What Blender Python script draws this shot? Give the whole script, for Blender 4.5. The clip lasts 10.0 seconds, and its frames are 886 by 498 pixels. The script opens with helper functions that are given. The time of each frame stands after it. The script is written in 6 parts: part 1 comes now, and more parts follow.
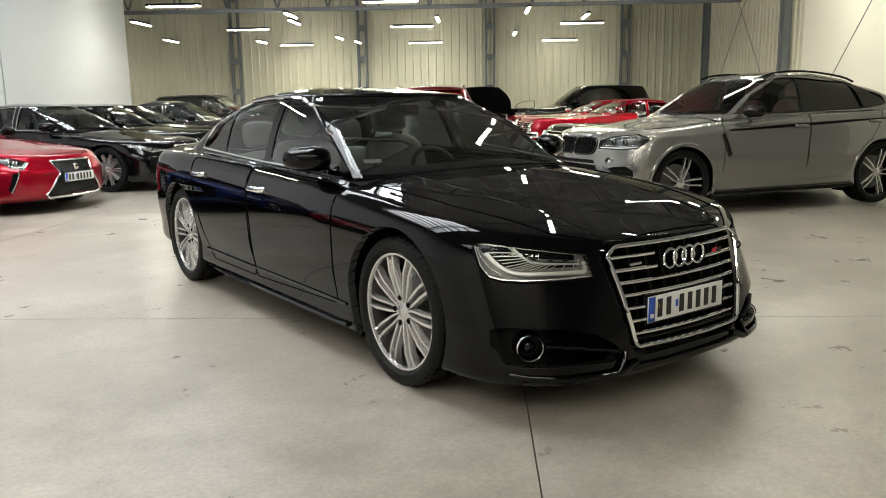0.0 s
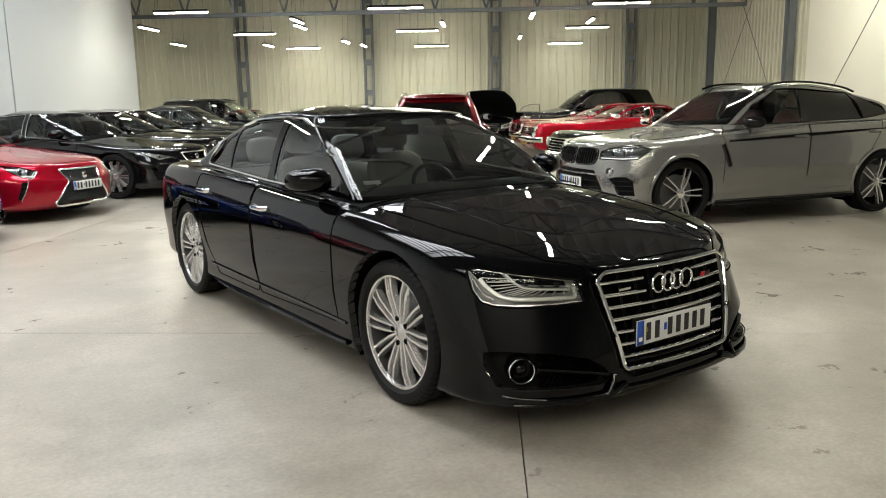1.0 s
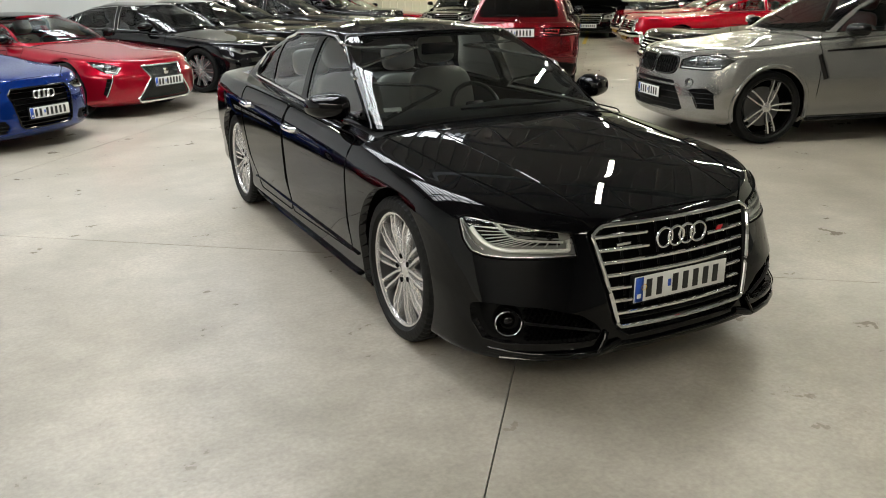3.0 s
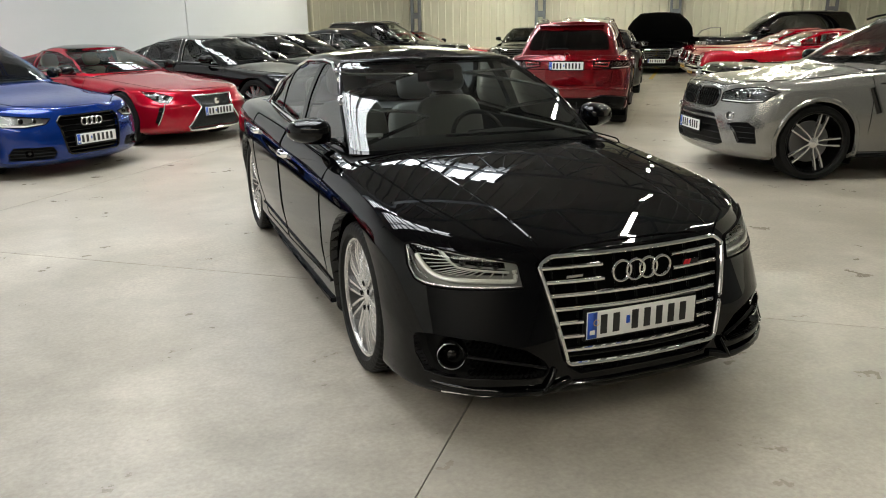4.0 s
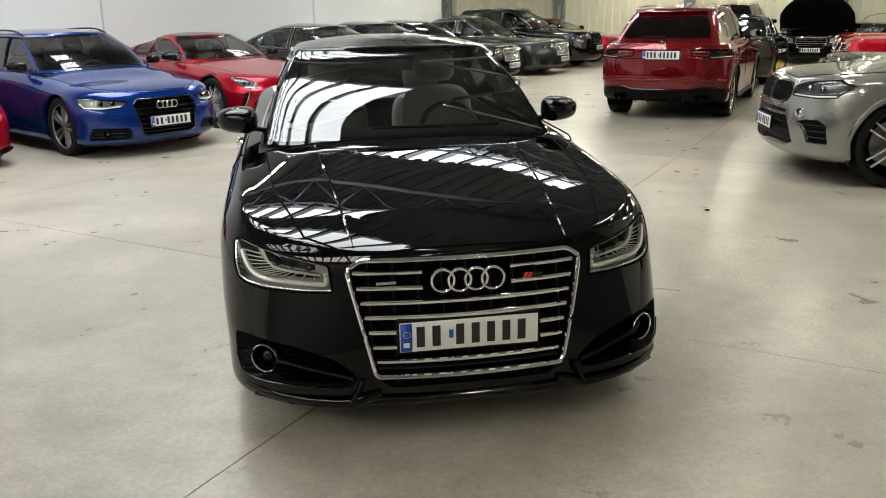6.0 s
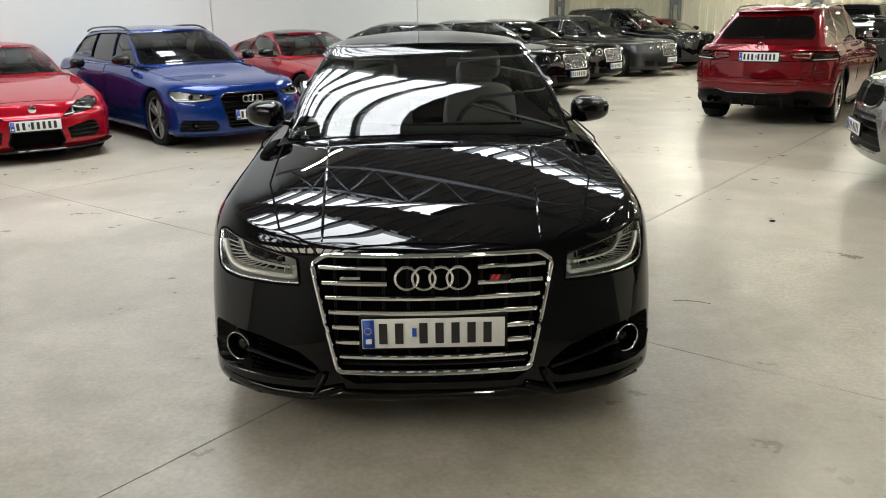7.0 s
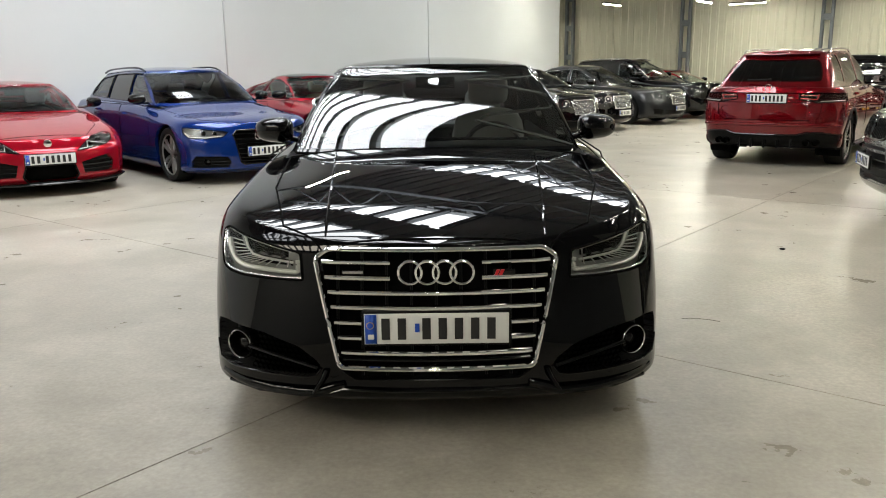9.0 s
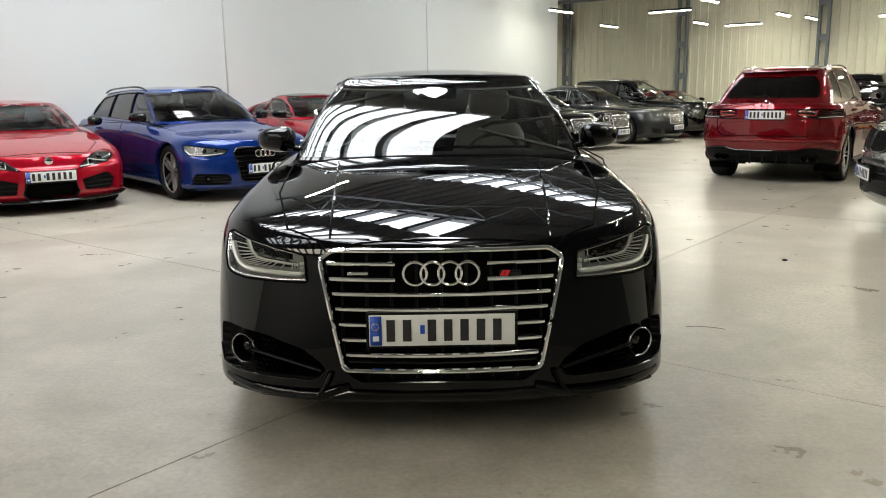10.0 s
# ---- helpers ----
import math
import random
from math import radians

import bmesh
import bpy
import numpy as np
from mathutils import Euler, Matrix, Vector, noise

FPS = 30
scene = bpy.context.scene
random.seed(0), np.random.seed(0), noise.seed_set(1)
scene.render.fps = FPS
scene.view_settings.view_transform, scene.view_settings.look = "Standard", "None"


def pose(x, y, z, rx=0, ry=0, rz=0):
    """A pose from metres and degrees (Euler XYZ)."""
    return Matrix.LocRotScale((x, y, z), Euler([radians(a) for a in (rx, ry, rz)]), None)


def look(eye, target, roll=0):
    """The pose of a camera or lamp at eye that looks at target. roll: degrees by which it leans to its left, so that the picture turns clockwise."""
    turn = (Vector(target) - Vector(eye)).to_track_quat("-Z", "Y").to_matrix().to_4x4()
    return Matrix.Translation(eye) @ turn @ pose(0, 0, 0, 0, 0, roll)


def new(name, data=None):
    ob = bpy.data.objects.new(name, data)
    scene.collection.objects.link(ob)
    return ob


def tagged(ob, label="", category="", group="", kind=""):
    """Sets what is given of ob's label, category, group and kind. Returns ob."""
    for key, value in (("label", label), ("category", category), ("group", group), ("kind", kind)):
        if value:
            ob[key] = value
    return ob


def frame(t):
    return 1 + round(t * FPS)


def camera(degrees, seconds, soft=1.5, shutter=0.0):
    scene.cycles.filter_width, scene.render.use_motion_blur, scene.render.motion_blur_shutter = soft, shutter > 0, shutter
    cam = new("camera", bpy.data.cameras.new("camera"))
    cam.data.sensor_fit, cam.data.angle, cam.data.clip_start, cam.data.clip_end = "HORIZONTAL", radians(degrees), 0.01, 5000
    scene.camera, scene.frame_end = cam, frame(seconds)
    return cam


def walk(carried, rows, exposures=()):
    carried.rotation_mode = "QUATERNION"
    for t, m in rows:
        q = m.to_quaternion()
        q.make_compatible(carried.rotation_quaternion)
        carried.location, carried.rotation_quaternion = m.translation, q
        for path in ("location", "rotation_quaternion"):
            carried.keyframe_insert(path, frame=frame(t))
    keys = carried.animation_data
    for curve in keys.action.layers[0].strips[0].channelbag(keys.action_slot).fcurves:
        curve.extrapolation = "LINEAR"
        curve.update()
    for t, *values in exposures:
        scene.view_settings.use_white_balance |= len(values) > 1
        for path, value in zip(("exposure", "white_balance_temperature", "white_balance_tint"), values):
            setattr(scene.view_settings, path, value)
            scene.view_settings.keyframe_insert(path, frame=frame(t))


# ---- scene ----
cam = camera(58.4, 10.0, soft=1.0)
PATH = [
    (0, (-2.875, -4.658, 1.333), (-1.716, -3.069, 0.969), -0.9),
    (0.5, (-2.888, -4.685, 1.349), (-1.722, -3.101, 0.992), -0.9),
    (1, (-2.885, -4.762, 1.463), (-1.74, -3.163, 1.098), -0.9),
    (1.5, (-2.859, -4.858, 1.594), (-1.771, -3.24, 1.146), -0.7),
    (2, (-2.76, -4.849, 1.612), (-1.746, -3.229, 1.025), -0.4),
    (2.5, (-2.595, -4.837, 1.673), (-1.647, -3.201, 1.019), -0.4),
    (2.7, (-2.527, -4.849, 1.679), (-1.604, -3.2, 1.025), -0.5),
    (3.8, (-1.962, -5.02, 1.625), (-1.215, -3.251, 1.066), -0.6),
    (4, (-1.859, -5.024, 1.606), (-1.144, -3.24, 1.056), -0.7),
    (4.5, (-1.536, -4.981, 1.589), (-0.891, -3.169, 1.04), -0.9),
    (5, (-1.197, -5.095, 1.58), (-0.625, -3.26, 1.026), -1.0),
    (5.2, (-1.046, -5.159, 1.584), (-0.515, -3.313, 1.029), -1.0),
    (6.3, (-0.383, -5.2, 1.588), (-0.152, -3.299, 1.009), -0.9),
    (6.5, (-0.274, -5.196, 1.586), (-0.102, -3.29, 1.006), -0.8),
    (7, (-0.01, -5.218, 1.566), (0.025, -3.301, 0.996), -0.8),
    (7.5, (0.088, -5.238, 1.55), (0.024, -3.315, 1.005), -0.6),
    (8, (0.089, -5.261, 1.486), (0.005, -3.33, 0.971), -0.8),
    (8.5, (0.071, -5.245, 1.417), (0.039, -3.303, 0.937), -0.8),
    (9, (0.012, -5.255, 1.354), (0.022, -3.304, 0.916), -0.6),
    (9.5, (-0.022, -5.251, 1.296), (-0.001, -3.292, 0.894), -0.7),
    (10, (-0.012, -5.258, 1.275), (0.002, -3.295, 0.893), -0.8),
]
walk(cam, [(t, look(eye, target, roll)) for t, eye, target, roll in PATH])
# ---------------------------------------------------------------- world and light
world = bpy.data.worlds.new("sky")
scene.world = world
world.use_nodes = True
wn = world.node_tree
sky = wn.nodes.new("ShaderNodeTexSky")
sky.sky_type, sky.sun_disc = "NISHITA", False
sky.sun_elevation, sky.sun_rotation = radians(38), radians(140)
wn.links.new(sky.outputs[0], wn.nodes["Background"].inputs[0])
wn.nodes["Background"].inputs[1].default_value = 0.1

AXIS = radians(51.3)
CA, SA = math.cos(AXIS), math.sin(AXIS)


def hall(s, q, z=0.0):
    """World point from the hall's own plan: s along it, q to its left."""
    return Vector((CA * s - SA * q, SA * s + CA * q, z))


HALL = Matrix.Rotation(AXIS, 4, "Z")
S_BACK, S_NEAR, Q_RIGHT, Q_WHITE, S_WHITE, Q_FAR = 26.0, -14.0, -8.9, 9.5, 17.9, 24.0
Z_ROOF = 6.9


# ---------------------------------------------------------------- materials
def mat(name, color, rough=0.5, metal=0.0, coat=0.0, var=0.0, scale=4.0, bump=0.0, bscale=60.0, spec=0.5, rvar=0.0, emit=0.0, tint2=None, coat_ior=1.45):
    m = bpy.data.materials.new(name)
    m.use_nodes = True
    nt = m.node_tree
    b = nt.nodes["Principled BSDF"]
    b.inputs["Base Color"].default_value = (*color, 1)
    b.inputs["Roughness"].default_value = rough
    b.inputs["Metallic"].default_value = metal
    b.inputs["Specular IOR Level"].default_value = spec
    if coat:
        b.inputs["Coat Weight"].default_value = coat
        b.inputs["Coat Roughness"].default_value = 0.012
        b.inputs["Coat IOR"].default_value = coat_ior
    if emit:
        b.inputs["Emission Color"].default_value = (*color, 1)
        b.inputs["Emission Strength"].default_value = emit
    if var or rvar or bump:
        tc = nt.nodes.new("ShaderNodeTexCoord")
        n1 = nt.nodes.new("ShaderNodeTexNoise")
        n1.inputs["Scale"].default_value = scale
        n1.inputs["Detail"].default_value = 6
        nt.links.new(tc.outputs["Object"], n1.inputs["Vector"])
        if var:
            mix = nt.nodes.new("ShaderNodeMix")
            mix.data_type = "RGBA"
            dark = tint2 or [c * (1 - var) for c in color]
            mix.inputs[6].default_value = (*dark, 1)
            mix.inputs[7].default_value = (*[min(1, c * (1 + var * 0.5)) for c in color], 1)
            nt.links.new(n1.outputs["Fac"], mix.inputs[0])
            nt.links.new(mix.outputs[2], b.inputs["Base Color"])
        if rvar:
            mr = nt.nodes.new("ShaderNodeMapRange")
            mr.inputs[1].default_value, mr.inputs[2].default_value = 0.3, 0.7
            mr.inputs[3].default_value, mr.inputs[4].default_value = rough - rvar, rough + rvar
            nt.links.new(n1.outputs["Fac"], mr.inputs[0])
            nt.links.new(mr.outputs[0], b.inputs["Roughness"])
        if bump:
            n2 = nt.nodes.new("ShaderNodeTexNoise")
            n2.inputs["Scale"].default_value = bscale
            n2.inputs["Detail"].default_value = 4
            nt.links.new(tc.outputs["Object"], n2.inputs["Vector"])
            bp = nt.nodes.new("ShaderNodeBump")
            bp.inputs["Strength"].default_value = bump
            bp.inputs["Distance"].default_value = 0.01
            nt.links.new(n2.outputs["Fac"], bp.inputs["Height"])
            nt.links.new(bp.outputs[0], b.inputs["Normal"])
    return m


def glass(name, tint, gloss=1.0):
    m = bpy.data.materials.new(name)
    m.use_nodes = True
    nt = m.node_tree
    nt.nodes.remove(nt.nodes["Principled BSDF"])
    tr = nt.nodes.new("ShaderNodeBsdfTransparent")
    tr.inputs[0].default_value = (*tint, 1)
    gl = nt.nodes.new("ShaderNodeBsdfGlossy")
    gl.inputs["Roughness"].default_value = 0.0
    gl.inputs["Color"].default_value = (gloss, gloss, gloss, 1)
    fr = nt.nodes.new("ShaderNodeFresnel")
    fr.inputs[0].default_value = 1.55
    mx = nt.nodes.new("ShaderNodeMixShader")
    nt.links.new(fr.outputs[0], mx.inputs[0])
    nt.links.new(tr.outputs[0], mx.inputs[1])
    nt.links.new(gl.outputs[0], mx.inputs[2])
    nt.links.new(mx.outputs[0], nt.nodes["Material Output"].inputs[0])
    return m


def paint(name, color, flake=0.0, coat=1.0, rough=0.25, ior=1.45):
    return mat(name, color, rough=rough, metal=flake, coat=coat, var=0.06, scale=3, spec=0.0, coat_ior=ior)


M = {}
M["deep_black"] = paint("deep_black_paint", (0.0010, 0.0010, 0.0013), 0.0, 1.0, 0.15, 1.35)
M["black_paint"] = paint("black_paint", (0.0025, 0.0025, 0.003), 0.0, 1.0, 0.15, 1.55)
M["silver_paint"] = paint("silver_paint", (0.29, 0.285, 0.27), 0.72, 1.0, 0.22, 1.5)
M["red_paint"] = paint("red_paint", (0.34, 0.003, 0.016), 0.6, 1.0, 0.28, 1.5)
M["bright_red"] = paint("bright_red", (0.33, 0.003, 0.014), 0.35, 1.0, 0.26, 1.5)
M["dark_red"] = paint("dark_red", (0.16, 0.002, 0.006), 0.65, 1.0, 0.27, 1.55)
M["blue_paint"] = paint("blue_paint", (0.003, 0.024, 0.165), 0.5, 1.0, 0.26, 1.52)
M["grey_paint"] = paint("grey_paint", (0.028, 0.029, 0.031), 0.6, 1.0, 0.3)
M["tyre"] = mat("tyre_rubber", (0.009, 0.009, 0.0088), 0.6, bump=0.15, bscale=90, var=0.2, scale=20, spec=0.15)
M["plastic"] = mat("black_plastic", (0.0045, 0.0045, 0.0045), 0.45, bump=0.08, bscale=150, spec=0.12)
M["gloss_black"] = mat("gloss_black", (0.003, 0.003, 0.003), 0.08, spec=0.4)
M["dark"] = mat("dark_cavity", (0.002, 0.002, 0.002), 0.9, spec=0.05)
M["lamp_dark"] = mat("lamp_dark", (0.10, 0.10, 0.098), 0.25, 0.5)
M["chrome"] = mat("chrome", (0.93, 0.93, 0.92), 0.05, 1.0)
M["satin"] = mat("satin_metal", (0.62, 0.61, 0.60), 0.25, 1.0)
M["alloy"] = mat("alloy_rim", (0.72, 0.71, 0.69), 0.27, 0.8, var=0.08, scale=12)
# rim metal darkened to carry the shade inside the wheel
M["dark_alloy"] = mat("dark_alloy", (0.17, 0.17, 0.17), 0.3, 0.8)
M["grey_alloy"] = mat("grey_alloy", (0.36, 0.35, 0.34), 0.28, 0.8, var=0.08, scale=12)
M["steel_disc"] = mat("brake_disc", (0.18, 0.18, 0.18), 0.35, 1.0)
M["glass"] = glass("clear_glass", (0.76, 0.82, 0.80), 1.0)
M["side_glass"] = glass("side_glass", (0.91, 0.955, 0.94))
M["dark_glass"] = glass("dark_glass", (0.012, 0.013, 0.013))
M["lens"] = glass("lamp_lens", (0.93, 0.94, 0.93), 0.55)
M["lamp_red"] = mat("tail_lamp_red", (0.03, 0.001, 0.0015), 0.12, coat=1.0)
M["tail_lit"] = mat("tail_lamp_bar", (0.8, 0.02, 0.03), 0.3)
M["plate"] = mat("plate_white", (0.72, 0.72, 0.70), 0.4, var=0.05, scale=30)
M["plate_blue"] = mat("plate_blue", (0.01, 0.07, 0.42), 0.4)
M["plate_yellow"] = mat("plate_yellow", (0.75, 0.45, 0.02), 0.4)
M["ink"] = mat("plate_ink", (0.012, 0.012, 0.012), 0.5)
M["leather"] = mat("grey_leather", (0.20, 0.197, 0.185), 0.5, bump=0.2, bscale=220, var=0.1, scale=8)
M["dark_leather"] = mat("dark_leather", (0.018, 0.018, 0.018), 0.5, bump=0.2, bscale=220)
M["tan_leather"] = mat("tan_leather", (0.32, 0.23, 0.15), 0.5, bump=0.2, bscale=220)
M["red_leather"] = mat("red_leather", (0.10, 0.022, 0.018), 0.5, bump=0.2, bscale=220)
M["lamp_bowl"] = mat("lamp_bowl", (0.36, 0.36, 0.34), 0.3, 0.35)
M["led_bar"] = mat("led_bar", (0.90, 0.90, 0.86), 0.25)
M["filler"] = mat("joint_filler", (0.09, 0.08, 0.065), 0.8, var=0.3, scale=6)
# for walls out of view, darkened to dim reflections in the sedan's paint
M["gate"] = mat("grey_gate", (0.22, 0.225, 0.225), 0.5, var=0.12, scale=1.5)
M["steel"] = mat("painted_steel", (0.15, 0.165, 0.18), 0.5, var=0.15, scale=3)
M["galv"] = mat("galvanised_steel", (0.20, 0.215, 0.235), 0.5, 0.3, var=0.15, scale=6)
M["cladding"] = mat("cream_cladding", (0.60, 0.59, 0.465), 0.5, var=0.06, scale=1.2)
M["white_wall"] = mat("white_wall", (0.615, 0.635, 0.64), 0.7, var=0.04, scale=0.6, bump=0.03, bscale=30)
M["cream_wall"] = mat("cream_wall", (0.81, 0.795, 0.70), 0.6, var=0.04, scale=0.8)
M["roof"] = mat("roof_deck", (0.30, 0.31, 0.32), 0.6, var=0.1, scale=2)
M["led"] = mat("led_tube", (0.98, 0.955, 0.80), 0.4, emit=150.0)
M["yellow_line"] = mat("yellow_floor_paint", (0.62, 0.42, 0.02), 0.5, var=0.25, scale=18)


def concrete():
    m = bpy.data.materials.new("polished_concrete")
    m.use_nodes = True
    nt = m.node_tree
    N, L = nt.nodes, nt.links
    b = N["Principled BSDF"]
    geo = N.new("ShaderNodeNewGeometry")

    def noise_at(scale, detail=6, rough=0.6):
        n = N.new("ShaderNodeTexNoise")
        n.inputs["Scale"].default_value, n.inputs["Detail"].default_value, n.inputs["Roughness"].default_value = scale, detail, rough
        L.new(geo.outputs["Position"], n.inputs["Vector"])
        return n

    def ramp(src, stops):
        r = N.new("ShaderNodeValToRGB")
        for k, (p, c) in enumerate(stops):
            e = r.color_ramp.elements[k] if k < 2 else r.color_ramp.elements.new(p)
            e.position, e.color = p, (*c, 1)
        L.new(src, r.inputs[0])
        return r.outputs[0]

    def times(a, b_, kind="MULTIPLY", fac=1.0):
        x = N.new("ShaderNodeMix")
        x.data_type, x.blend_type = "RGBA", kind
        x.inputs[0].default_value = fac
        L.new(a, x.inputs[6])
        L.new(b_, x.inputs[7])
        return x.outputs[2]

    def grey(lo, hi):
        return (lo, lo * 0.995, lo * 0.985), (hi, hi, hi)

    cloud, mottle, scuff, grain, wear = noise_at(0.33, 3, 0.5), noise_at(1.7, 6, 0.62), noise_at(7.5, 5, 0.6), noise_at(45, 4, 0.6), noise_at(0.62, 4, 0.55)
    base = ramp(cloud.outputs["Fac"], [(0.30, (0.300, 0.274, 0.228)), (0.70, (0.392, 0.362, 0.310))])
    for src, spread, (lo, hi) in ((mottle, 0.22, grey(0.84, 1.12)), (scuff, 0.22, grey(0.89, 1.09)), (grain, 0.25, grey(0.84, 1.13))):
        base = times(base, ramp(src.outputs["Fac"], [(0.5 - spread, lo), (0.5 + spread, hi)]))
    # soft stains, some darker and some paler than the slab
    for place, size, soft_rim, colour in ((noise_at(0.8, 6, 0.5), 0.48, 0.20, (0.80, 0.795, 0.77)), (noise_at(1.3, 8, 0.56), 0.47, 0.16, (1.15, 1.155, 1.17))):
        base = times(base, ramp(place.outputs["Fac"], [(size, (1, 1, 1)), (size + soft_rim, colour)]))
    # worn areas where the topping has come off and the sand shows
    worn = ramp(wear.outputs["Fac"], [(0.50, (0, 0, 0)), (0.66, (1, 1, 1))])
    sand = noise_at(38, 4, 0.65)
    rough_top = times(base, ramp(sand.outputs["Fac"], [(0.30, (0.80, 0.785, 0.76)), (0.65, (1.12, 1.11, 1.09))]))
    mixed = N.new("ShaderNodeMix")
    mixed.data_type = "RGBA"
    for src, slot in ((worn, 0), (base, 6), (rough_top, 7)):
        L.new(src, mixed.inputs[slot])
    base = mixed.outputs[2]
    L.new(base, b.inputs["Base Color"])
    b.inputs["Specular IOR Level"].default_value = 0.42
    rr = N.new("ShaderNodeMapRange")
    rr.inputs[1].default_value, rr.inputs[2].default_value, rr.inputs[3].default_value, rr.inputs[4].default_value = 0.32, 0.68, 0.25, 0.38
    blend = N.new("ShaderNodeMix")
    blend.inputs[0].default_value = 0.45
    L.new(mottle.outputs["Fac"], blend.inputs[2])
    L.new(scuff.outputs["Fac"], blend.inputs[3])
    L.new(blend.outputs[0], rr.inputs[0])
    L.new(rr.outputs[0], b.inputs["Roughness"])
    fine = noise_at(55, 5, 0.65)
    relief = N.new("ShaderNodeBump")
    relief.inputs["Strength"].default_value, relief.inputs["Distance"].default_value = 0.07, 0.003
    L.new(fine.outputs["Fac"], relief.inputs["Height"])
    L.new(relief.outputs[0], b.inputs["Normal"])
    return m


M["concrete"] = concrete()


# ---------------------------------------------------------------- mesh tools
def finish(bm, name, material, parent=None, matrix=None, smooth=True, angle=40):
    me = bpy.data.meshes.new(name)
    layer = bm.verts.layers.float_vector.get("nrm")
    normals = None
    if layer:
        bm.normal_update()
        normals = []
        for v in bm.verts:
            n = v[layer]
            normals.append((n.normalized() if n.length > 0.1 else v.normal).copy())
    elif smooth:
        for e in bm.edges:
            if len(e.link_faces) == 2 and e.calc_face_angle(0) > radians(angle):
                e.smooth = False
    bm.to_mesh(me)
    me.polygons.foreach_set("use_smooth", [smooth] * len(me.polygons))
    if normals:
        me.normals_split_custom_set_from_vertices(normals)
    me.materials.append(material)
    bm.free()
    ob = new(name, me)
    if parent is not None:
        ob.parent = parent
    if matrix is not None:
        ob.matrix_basis = matrix
    return ob


def part(name, bm, material, parent, label="", matrix=None, smooth=True, angle=40):
    ob = finish(bm, name, material, parent, matrix, smooth, angle)
    if label:
        ob["label"] = label
    return ob


def box(bm, lo, hi, bevel=0.0, matrix=None):
    """Adds a box from lo to hi, with its edges bevelled."""
    r = bmesh.ops.create_cube(bm, size=1.0)
    vs = r["verts"]
    lo, hi = Vector(lo), Vector(hi)
    for v in vs:
        v.co = Vector([(lo[i] + hi[i]) / 2 + v.co[i] * (hi[i] - lo[i]) for i in range(3)])
    if bevel:
        es = {e for v in vs for e in v.link_edges}
        rb = bmesh.ops.bevel(bm, geom=list(es), offset=bevel, segments=2, affect="EDGES", profile=0.5)
        vs = list({v for f in rb["faces"] for v in f.verts} | {v for v in vs if v.is_valid})
    if matrix is not None:
        bmesh.ops.transform(bm, matrix=matrix, verts=vs)
    return bm


def boxm(lo, hi, bevel=0.0, matrix=None):
    return box(bmesh.new(), lo, hi, bevel, matrix)


def tube(bm, a, b, r, seg=8, r2=None):
    a, b = Vector(a), Vector(b)
    d = b - a
    m = Matrix.Translation((a + b) / 2) @ d.to_track_quat("Z", "Y").to_matrix().to_4x4()
    bmesh.ops.create_cone(bm, cap_ends=True, segments=seg, radius1=r, radius2=r if r2 is None else r2, depth=d.length, matrix=m)
    return bm


def lathe(profile, seg=48, axis="X"):
    """Turns a profile of (along, radius) round the axis."""
    bm = bmesh.new()
    rings = []
    for a, r in profile:
        ring = []
        for i in range(seg):
            t = 2 * math.pi * i / seg
            c = (a, r * math.cos(t), r * math.sin(t)) if axis == "X" else (r * math.cos(t), r * math.sin(t), a)
            ring.append(bm.verts.new(c))
        rings.append(ring)
    for r0, r1 in zip(rings, rings[1:]):
        for i in range(seg):
            bm.faces.new((r0[i], r0[(i + 1) % seg], r1[(i + 1) % seg], r1[i]))
    bmesh.ops.recalc_face_normals(bm, faces=bm.faces)
    return bm


def sweep(points, r, seg=8, closed=False, flat=1.0, up=None):
    """A bar of round or flattened section along points."""
    bm = bmesh.new()
    pts = [Vector(p) for p in points]
    rings = []
    n = len(pts)
    for i, p in enumerate(pts):
        a = pts[(i - 1) % n] if (closed or i > 0) else p
        b = pts[(i + 1) % n] if (closed or i < n - 1) else p
        d = (b - a).normalized()
        u = Vector(up) if up else (Vector((0, 0, 1)) if abs(d.z) < 0.95 else Vector((0, 1, 0)))
        sx = d.cross(u).normalized()
        sz = sx.cross(d).normalized()
        ring = []
        for k in range(seg):
            t = 2 * math.pi * k / seg
            ring.append(bm.verts.new(p + sx * math.cos(t) * r + sz * math.sin(t) * r * flat))
        rings.append(ring)
    pairs = list(zip(rings, rings[1:])) + ([(rings[-1], rings[0])] if closed else [])
    for r0, r1 in pairs:
        for k in range(seg):
            bm.faces.new((r0[k], r0[(k + 1) % seg], r1[(k + 1) % seg], r1[k]))
    if not closed:
        bm.faces.new(rings[0])
        bm.faces.new(rings[-1][::-1])
    bmesh.ops.recalc_face_normals(bm, faces=bm.faces)
    return bm


